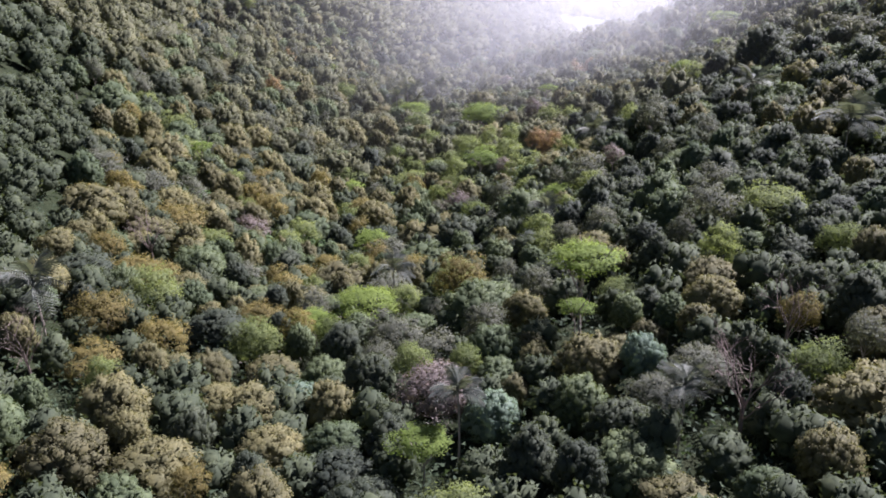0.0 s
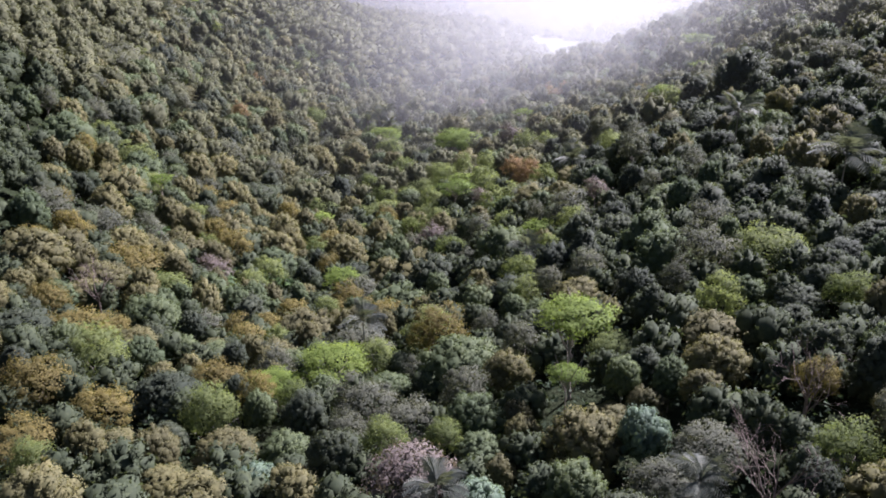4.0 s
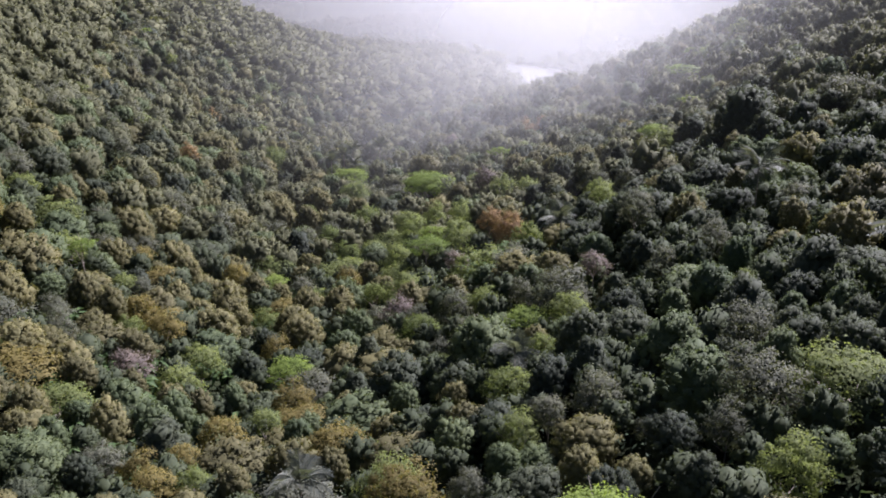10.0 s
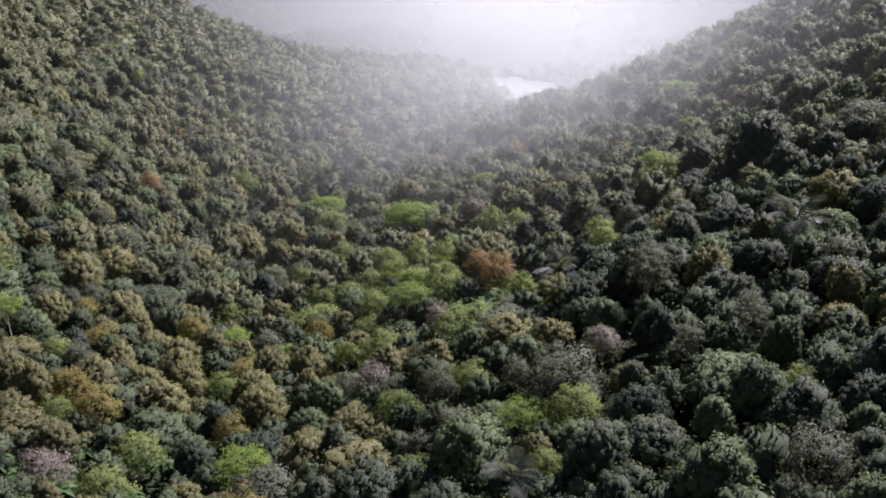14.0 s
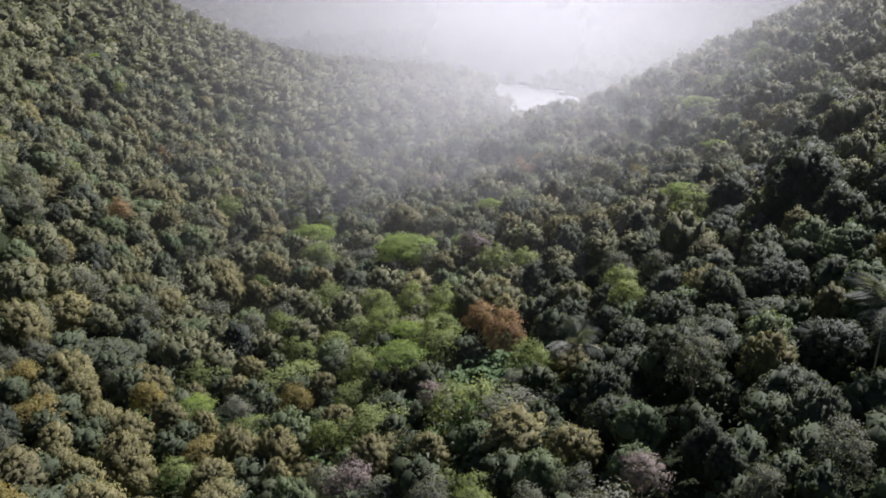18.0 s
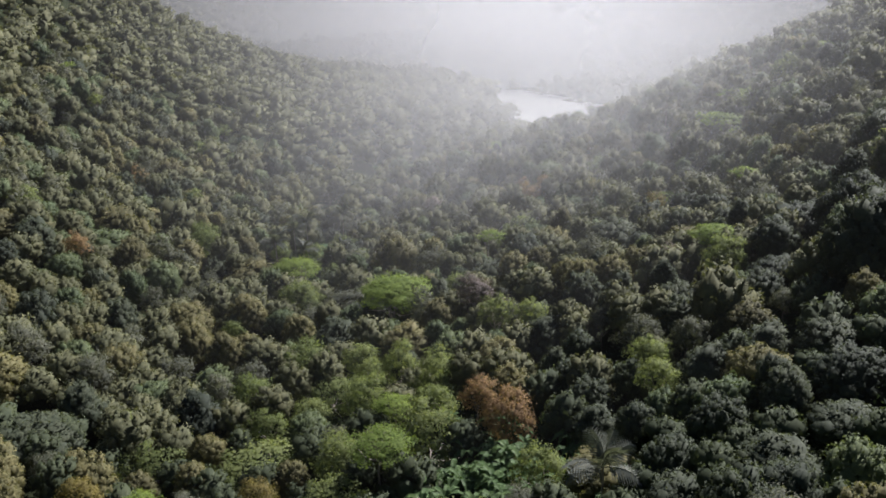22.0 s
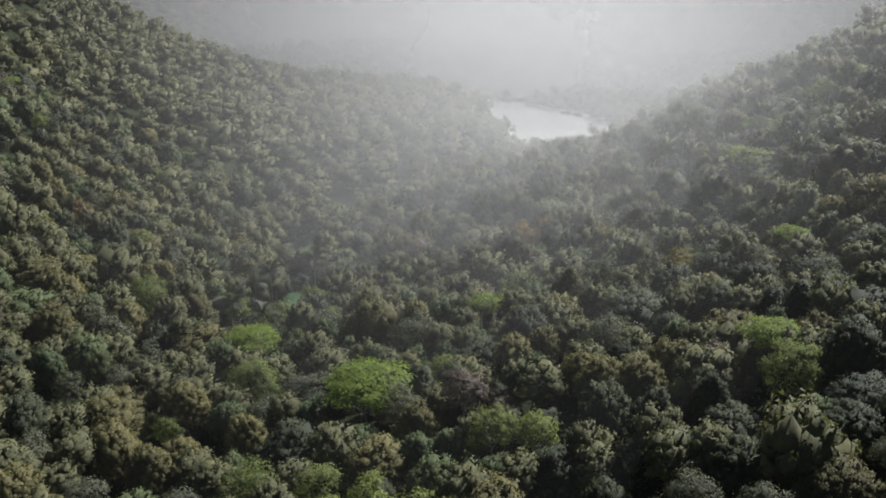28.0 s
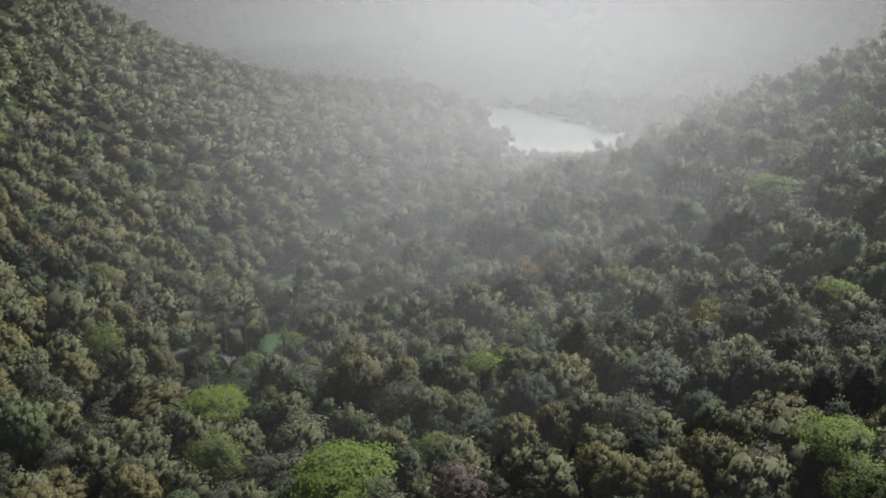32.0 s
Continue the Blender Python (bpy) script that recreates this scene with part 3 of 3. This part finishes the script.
palm(3.8, 123.2, 5.2, 16.9, 4)
palm(15.6, 185.8, 7.7, 11.0, 5)
palm(42.9, 162.3, 9.0, 28.0, 6)
palm(46.7, 122.3, 9.1, 32.1, 7)
palm(-16.6, 97.8, 5.5, 17.5, 8)
tree("light", 1.1, 160.1, 6.0, 10.5, True, 0, 0.3)
tree("grey", -3.7, 160.9, 6.9, 8.1, True, 1, 0.7)
tree("rust", 7.4, 218.9, 10.2, 2.6, True, 0, 0.5)
tree("rust", 3.2, 223.6, 6.2, 0.9, True, 1, 1.5)
tree("bright", -14.4, 283.5, 18.7, -8.6, True, 0, 0.9)
tree("bright", -15.6, 281.6, 11.8, -9.6, True, 1, 2.9)
tree("dark", 25.8, 170.8, 10.5, 24.0, True, 0, 0.4)
tree("dark", 28.9, 172.9, 7.2, 21.9, True, 1, 0.8)
tree("grey", 25.0, 164.7, 6.2, 24.0, True, 2, 0.4)
tree("dark", 62.2, 230.3, 15.7, 27.9, True, 2, 0.4)
tree("dark", 71.3, 253.0, 16.6, 27.7, True, 0, 1.4)
tree("rust", -112.9, 392.5, 8.8, -12.6, False, 0, 0.4)
tree("rust", -94.0, 300.6, 6.9, -4.4, False, 1, 0.4)
tree("rust", 22.5, 376.1, 11.0, -12.1, False, 0, 1.1)
tree("rust", 28.3, 378.9, 6.5, -12.5, False, 1, 1.9)
tree("pink", -9.0, 387.1, 7.3, -21.6, False, 0, 0.4)
tree("pink", 3.4, 275.3, 8.9, -4.2, True, 1, 0.4)
tree("light", -30.5, 256.7, 11.9, -10.6, True, 1, 0.4)
tree("light", -37.8, 245.6, 11.0, -11.3, True, 0, 1.4)
tree("light", -15.7, 236.0, 10.3, -6.9, True, 1, 2.4)
tree("light", -17.9, 218.2, 9.8, -5.6, True, 0, 0.9)
tree("light", 10.1, 195.7, 7.2, 7.9, True, 1, 1.2)
tree("light", 28.4, 220.8, 7.2, 10.3, True, 0, 1.7)
tree("bright", -44.0, 315.2, 13.9, -17.2, True, 1, 0.4)
tree("green", -49.0, 310.6, 10.2, -16.9, True, 1, 0.4)
tree("grey", 30.0, 287.6, 11.6, 1.5, True, 0, 0.4)
tree("olive", 37.9, 271.0, 11.6, 6.7, True, 0, 0.4)
tree("olive", 26.3, 268.5, 10.6, 2.9, True, 1, 0.4)
tree("olive", 29.8, 262.7, 9.4, 5.0, True, 2, 1.4)
tree("bright", 49.4, 261.2, 11.3, 12.4, True, 0, 2.0)
tree("dark", -15.3, 452.6, 14.1, -25.0, False, 0, 0.4)
tree("bright", 8.0, 317.6, 8.0, -9.5, False, 0, 0.4)
tree("olive", -17.5, 328.0, 12.6, -13.7, False, 0, 0.4)
tree("bright", 69.2, 307.8, 7.1, 10.7, False, 1, 0.4)
tree("yellow", 52.4, 326.3, 7.2, -0.5, False, 0, 0.4)
palm(73.6, 408.0, 8.8, 5.5, 9)
palm(-39.8, 378.6, 8.6, -26.9, 10)
palm(-50.9, 351.2, 7.9, -22.6, 11)
palm(-43.2, 326.3, 7.8, -19.6, 12)
palm(-48.9, 361.4, 8.6, -23.8, 13)
palm(-53.2, 335.5, 7.9, -20.8, 14)
tree("pink", 16.5, 148.8, 4.7, 20.3, True, 7, 0.7)
tree("light", 1.0, 155.8, 4.9, 11.2, True, 14, 1.4)
tree("grey", 6.4, 151.3, 4.5, 14.8, True, 21, 2.1)
tree("olive", 6.9, 129.7, 3.7, 18.6, True, 28, 2.8)
tree("green", 19.8, 115.9, 8.3, 27.0, True, 35, 3.5)
tree("grey", 31.5, 143.3, 5.3, 26.3, True, 42, 4.2)
tree("grey", 24.5, 141.9, 4.1, 24.0, True, 49, 4.9)
tree("green", 32.6, 137.4, 4.7, 27.0, True, 6, 5.6)
tree("dark", 17.5, 137.6, 3.3, 22.0, True, 13, 0.0)
tree("olive", -36.2, 183.8, 7.9, -5.3, True, 20, 0.7)
tree("olive", -26.6, 183.7, 5.0, -5.3, True, 27, 1.4)
tree("green", -21.9, 174.2, 6.8, -2.4, True, 34, 2.1)
tree("green", -23.2, 164.6, 6.7, -1.1, True, 41, 2.8)
tree("yellow", -35.0, 165.4, 6.7, -2.7, True, 48, 3.5)
tree("dark", -37.3, 155.8, 6.2, -0.9, True, 5, 4.2)
tree("olive", -45.7, 180.4, 3.8, -5.0, True, 12, 4.9)
tree("olive", -4.6, 175.9, 6.6, 4.6, True, 19, 5.6)
tree("yellow", -29.4, 211.0, 6.7, -8.6, True, 26, 0.0)
tree("olive", -64.7, 206.2, 7.5, -4.5, True, 33, 0.7)
tree("olive", -53.1, 196.6, 8.2, -5.4, True, 40, 1.4)
tree("olive", -48.7, 203.1, 7.2, -7.6, True, 47, 2.1)
tree("light", -39.5, 300.7, 12.8, -15.6, True, 4, 2.8)
tree("light", -3.1, 238.3, 10.6, -3.2, True, 11, 3.5)
tree("light", 27.6, 212.7, 6.9, 11.2, True, 18, 4.2)
tree("grey", 28.6, 228.9, 7.9, 8.9, True, 25, 4.9)
tree("grey", 35.0, 224.7, 6.8, 12.0, True, 32, 5.6)
tree("olive", -58.3, 273.3, 11.6, -13.8, True, 39, 6.3)
tree("olive", -86.0, 312.0, 11.0, -10.5, True, 46, 0.7)
tree("light", 48.0, 252.0, 9.4, 13.5, True, 3, 1.4)
tree("olive", 12.5, 286.7, 9.6, -4.0, True, 10, 2.1)
tree("olive", 18.4, 290.8, 7.6, -3.3, True, 17, 2.8)
tree("olive", 23.5, 275.3, 8.4, 0.7, True, 24, 3.5)
tree("pink", 40.8, 263.1, 5.5, 7.6, True, 31, 4.2)
tree("olive", -19.2, 340.4, 13.0, -18.9, True, 38, 4.9)
tree("grey", -6.8, 312.9, 13.0, -12.0, True, 45, 5.6)
tree("light", -76.0, 341.4, 12.4, -15.7, True, 2, 0.0)
tree("olive", -62.2, 282.0, 13.0, -13.9, True, 9, 0.7)
tree("light", 14.1, 257.7, 7.9, -0.5, True, 16, 1.4)
tree("olive", -62.6, 337.6, 12.0, -18.4, True, 23, 2.1)
tree("light", -14.5, 94.1, 6.0, 18.6, True, 30, 2.8)
tree("grey", 2.2, 88.3, 5.1, 24.2, True, 37, 3.5)
tree("light", -45.2, 144.3, 8.0, 4.1, True, 44, 4.2)
tree("grey", 10.9, 107.4, 5.9, 24.5, True, 1, 4.9)
tree("light", -8.9, 101.3, 7.3, 18.8, True, 8, 5.6)
tree("light", 22.5, 89.4, 5.7, 30.0, True, 15, 6.3)
tree("light", -29.2, 78.6, 6.9, 21.2, True, 22, 0.7)
tree("light", -45.4, 87.1, 8.5, 22.3, True, 29, 1.4)
tree("light", -45.3, 154.8, 8.7, 1.7, True, 36, 2.1)
tree("olive", -36.1, 59.0, 8.1, 26.3, True, 43, 2.8)
tree("olive", -36.0, 50.4, 8.0, 27.9, True, 0, 3.5)
tree("dark", 1.5, 50.1, 5.9, 29.7, True, 7, 4.2)


# ---- the rest of the woods, by chance ----
rng = np.random.default_rng(11)


def fill(y0, y1, size, near, count_cap, mix, x_lo, x_hi, gap=0.74):
    """Trees at random places, no crown much inside another."""
    made, tries = 0, 0
    cell = 12.0
    grid = {}
    for q in PLACED:
        grid.setdefault((int(q[0] // cell), int(q[1] // cell)), []).append(q)
    kinds, weights = list(mix), np.array(list(mix.values()), float)
    cum = np.cumsum(weights / weights.sum())
    while made < count_cap and tries < count_cap * 14:
        tries += 1
        y = rng.uniform(y0, y1)
        x = rng.uniform(x_lo(y), x_hi(y))
        w = size(y) * float(np.clip(rng.lognormal(0, 0.3), 0.55, 1.6))
        r = w / 2
        if ((x - 2) / 17) ** 2 + ((y - 204) / 13) ** 2 < 1 or lake_field(x, y) < 1.2 or on_pond(x, y):
            continue
        ci, cj = int(x // cell), int(y // cell)
        if any((x - q[0]) ** 2 + (y - q[1]) ** 2 < (gap * (r + q[2])) ** 2 for i in (ci - 1, ci, ci + 1) for j in (cj - 1, cj, cj + 1) for q in grid.get((i, j), ())):
            continue
        kind = kinds[int(np.searchsorted(cum, rng.random()))]
        if MADE[kind] >= 298:
            kind = min(("dark", "olive", "green", "grey"), key=MADE.get)
            if MADE[kind] >= 298:
                break
        if kind == "bright":
            w *= 1.15
        tree(kind, x, y, w, None, near, int(rng.integers(0, 1000)), rng.uniform(0, 6.28))
        grid.setdefault((ci, cj), []).append((x, y, r))
        made += 1


def size_at(y):
    return 6.5 + 4.4 * float(smooth(70, 260, y))


left_mix = {"olive": 6, "green": 2.6, "dark": 1.6, "yellow": 2.8, "grey": 0.6, "light": 0.8, "bright": 0.1}
mid_mix = {"light": 1.2, "olive": 2.4, "green": 3, "dark": 2.6, "grey": 1.4, "bright": 0.15, "blue": 0.2, "yellow": 0.25, "pink": 0.2}
# Right side grows darker trees; extra weight puts its shade into the colour.
right_mix = {"dark": 6.5, "green": 2, "olive": 1.5, "grey": 1.0, "blue": 0.3, "light": 0.4}
glade_mix = {"light": 5, "green": 1.6, "olive": 1.0, "bright": 0.3}
fill(184, 262, size_at, True, 84, glade_mix, lambda y: -36, lambda y: 10)
fill(45, 210, size_at, True, 300, left_mix, lambda y: -22 - 0.42 * y, lambda y: -24)
fill(45, 300, size_at, True, 460, mid_mix, lambda y: -26, lambda y: 12)
fill(45, 300, size_at, True, 300, right_mix, lambda y: 8, lambda y: min(24 + 0.36 * y, 85))
far_mix = {"olive": 3, "green": 3, "dark": 3, "grey": 1.6, "light": 0.5, "bright": 0.1, "rust": 0.05}
fill(190, 480, size_at, False, 760, far_mix, lambda y: -60 - 0.26 * y, lambda y: 30 + 0.24 * y, 0.78)


# ---- woods that nobody could count ----
def woods(name, label, rng, points, widths, variants, rise=1.0, leaf=FAR_LEAF):
    pieces, normals = [], []
    for (x, y), w in zip(points, widths):
        v, f, nr = variants[int(rng.integers(len(variants)))]
        a = rng.uniform(0, 6.28)
        rot = np.array([[math.cos(a), -math.sin(a), 0], [math.sin(a), math.cos(a), 0], [0, 0, 1]])
        r = w / 2
        g = float(ground(x, y)) + float(tall(y)) * rng.uniform(0.7, 1.05) * rise - r * 1.15
        pieces.append(((v @ rot.T) * [r, r, r * rng.uniform(0.85, 1.25)] + [x, y, g], f))
        normals.append(nr @ rot.T)
    v, f = joined(pieces)
    return tagged(new(name, mesh_of(name, v, f, [leaf], np.concatenate(normals))), label, "forest", kind="stuff")


def scatter(rng, n, y0, y1, x_lo, x_hi, size, skip):
    pts, wid = [], []
    while len(pts) < n:
        y = rng.uniform(y0, y1)
        x = rng.uniform(x_lo(y), x_hi(y))
        if lake_field(x, y) < 1.12 or skip(x, y) or on_pond(x, y):
            continue
        pts.append((x, y))
        wid.append(size(y) * rng.uniform(0.75, 1.3))
    return pts, wid


rng = np.random.default_rng(21)
LOW = [crown(700 + i, 6, 14, 0.2, "dome", 0.92, 0.95) for i in range(5)]
CELLS = {}
for q in PLACED:
    CELLS.setdefault((int(q[0] // 12), int(q[1] // 12)), []).append((q[0], q[1], q[2] * 0.5))


def taken(x, y, r, gap):
    ci, cj = int(x // 12), int(y // 12)
    return any((x - q[0]) ** 2 + (y - q[1]) ** 2 < (gap * (r + q[2])) ** 2 for i in (ci - 1, ci, ci + 1) for j in (cj - 1, cj, cj + 1) for q in CELLS.get((i, j), ()))


def infill(n, y0, y1, x_lo, x_hi, size, gap):
    """Places for further trees between those that stand."""
    pts, wid = [], []
    for _ in range(n):
        y = rng.uniform(y0, y1)
        x = rng.uniform(x_lo(y), x_hi(y))
        w = size(y) * rng.uniform(0.75, 1.3)
        if lake_field(x, y) < 1.12 or on_pond(x, y) or taken(x, y, w / 2, gap) or ((x - 4) / 13) ** 2 + ((y - 203) / 11) ** 2 < 1:
            continue
        CELLS.setdefault((int(x // 12), int(y // 12)), []).append((x, y, w / 2))
        pts.append((x, y))
        wid.append(w)
    return pts, wid


pts, wid = infill(7000, 430, 1000, lambda y: -100 - 0.36 * y, lambda y: 90 + 0.33 * y, lambda y: 10 + 0.004 * y, 0.7)
woods("far_woods", "far hazy broadleaf forest beyond the valley and round the lake", rng, pts, wid, LOW)
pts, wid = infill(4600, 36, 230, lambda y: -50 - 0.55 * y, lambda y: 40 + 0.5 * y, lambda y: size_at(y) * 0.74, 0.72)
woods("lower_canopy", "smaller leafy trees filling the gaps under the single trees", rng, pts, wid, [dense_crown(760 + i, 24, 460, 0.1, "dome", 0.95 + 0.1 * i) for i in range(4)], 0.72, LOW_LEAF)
pts, wid = infill(2600, 215, 335, lambda y: -50 - 0.5 * y, lambda y: 45 + 0.5 * y, lambda y: size_at(y) * 0.85, 0.66)
woods("mid_slope_woods", "leafy broadleaf trees closing the canopy on the middle slopes", rng, pts, wid, [dense_crown(780 + i, 24, 640, 0.085, "dome", 0.95 + 0.1 * i) for i in range(4)], 0.9)
pts, wid = infill(4000, 330, 470, lambda y: -50 - 0.5 * y, lambda y: 45 + 0.5 * y, lambda y: size_at(y) * 0.95, 0.66)
woods("hillside_woods", "broadleaf forest between the single trees and up both hillsides", rng, pts, wid, [dense_crown(740 + i, 18, 380, 0.11, "dome", 0.95 + 0.1 * i) for i in range(5)])
LOWER = [crown(720 + i, 6, 3, 0.4, "dome", 1.0, 0.75) for i in range(4)]
pts, wid = scatter(rng, 900, 980, 1500, lambda y: -200 - 0.45 * y, lambda y: 200 + 0.45 * y, lambda y: 14 + 0.006 * y, lambda x, y: False)
woods("distant_woods", "distant forest on the hills beyond the lake", rng, pts, wid, LOWER)

pts, wid = infill(20000, -170, 480, lambda y: -330, lambda y: 300, lambda y: 11.0, 0.64)
seen = [abs(x) > 55 + 0.5 * max(y, 0) or y < 34 for x, y in pts]
pts, wid = [p for p, s in zip(pts, seen) if s], [w for w, s in zip(wid, seen) if s]
woods("outer_woods", "unbroken forest on the ridges round the valley", rng, pts, wid, [crown(790 + i, 5, 6, 0.3, "dome", 0.95, 1.0) for i in range(4)])

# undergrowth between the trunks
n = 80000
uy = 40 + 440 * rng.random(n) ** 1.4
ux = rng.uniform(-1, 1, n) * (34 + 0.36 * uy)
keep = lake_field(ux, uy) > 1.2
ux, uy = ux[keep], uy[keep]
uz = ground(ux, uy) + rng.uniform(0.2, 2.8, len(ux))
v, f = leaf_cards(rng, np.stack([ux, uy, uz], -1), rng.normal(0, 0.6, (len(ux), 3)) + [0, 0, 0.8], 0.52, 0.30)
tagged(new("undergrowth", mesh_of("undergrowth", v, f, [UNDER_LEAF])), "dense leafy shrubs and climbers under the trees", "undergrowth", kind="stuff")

# banana plants on the slope below the rust-coloured tree and on the left bank
def banana_shape(seed):
    """A clump of long arching leaves on short stalks, height about 1."""
    rng = np.random.default_rng(seed)
    pieces = [tube([(0, 0, -0.1), (0.01, 0, 0.5)], (0.05, 0.035), 4)]
    for j in range(8):
        w, rise, ln = j * 2.39996 + rng.uniform(-0.3, 0.3), rng.uniform(0.5, 1.2), rng.uniform(0.6, 0.85)
        d, sd = np.array([math.cos(w), math.sin(w), 0]), np.array([-math.sin(w), math.cos(w), 0])
        v = []
        for q, wd in ((0, 0.015), (0.3, 0.085), (0.65, 0.10), (1.0, 0.02)):
            base = np.array([0, 0, 0.45]) + d * ln * q * 0.85 + np.array([0, 0, rise * ln * q - 0.95 * ln * q * q])
            v += [base + sd * wd + [0, 0, 0.02], base, base - sd * wd + [0, 0, 0.02]]
        f = []
        for i in range(3):
            for k in range(2):
                o = 3 * i + k
                f += [(o, o + 3, o + 4), (o, o + 4, o + 1)]
        pieces.append((np.array(v), np.array(f)))
    return joined(pieces)


BANANA = [banana_shape(950 + i) for i in range(4)]
pieces = []
for count, cx, cy, sx, sy in ((150, 3, 204, 9, 8), (90, -48, 204, 8, 14), (70, -42, 130, 7, 10), (60, -30, 176, 9, 12), (60, -52, 150, 8, 9)):
    for _ in range(count):
        x, y = rng.normal(cx, sx), rng.normal(cy, sy)
        v, f = BANANA[int(rng.integers(4))]
        a, k = rng.uniform(0, 6.28), rng.uniform(2.4, 4.4)
        rot = np.array([[math.cos(a), -math.sin(a), 0], [math.sin(a), math.cos(a), 0], [0, 0, 1]])
        pieces.append(((v @ rot.T) * k + [x, y, float(ground(x, y)) + rng.uniform(0.2, 1.6)], f))
v, f = joined(pieces)
tagged(new("banana_plants", mesh_of("banana_plants", v, f, [BANANA_LEAF])), "thicket of banana plants with long drooping leaves", "banana plants", kind="stuff")

# ---- mist in the valley ----
def mist(y, half_x, mat):
    """A thin sheet across the valley that stands in for haze."""
    z_top = MIST_TOP + MIST_RISE * min(max((y - 206) / 160, 0), 1)
    xs_m, zs_m = np.linspace(28 - half_x, 28 + half_x, 25), np.linspace(-64, z_top, 5)
    mx, mz = np.meshgrid(xs_m, zs_m)
    my = y + 5 * np.sin(mx / 61 + y)
    k = len(xs_m)
    q = np.arange(len(zs_m) * k).reshape(len(zs_m), k)
    quads = np.stack([q[:-1, :-1], q[:-1, 1:], q[1:, 1:], q[1:, :-1]], -1).reshape(-1, 4)
    tagged(new("mist", mesh_of("mist", np.stack([mx, my, mz], -1).reshape(-1, 3), quads, [mat])), "thin tinted sheet standing in for sunlit valley haze", "mist", kind="structure")


# Haze brightness at each distance is typed into the sheets' colour, darkest far off.
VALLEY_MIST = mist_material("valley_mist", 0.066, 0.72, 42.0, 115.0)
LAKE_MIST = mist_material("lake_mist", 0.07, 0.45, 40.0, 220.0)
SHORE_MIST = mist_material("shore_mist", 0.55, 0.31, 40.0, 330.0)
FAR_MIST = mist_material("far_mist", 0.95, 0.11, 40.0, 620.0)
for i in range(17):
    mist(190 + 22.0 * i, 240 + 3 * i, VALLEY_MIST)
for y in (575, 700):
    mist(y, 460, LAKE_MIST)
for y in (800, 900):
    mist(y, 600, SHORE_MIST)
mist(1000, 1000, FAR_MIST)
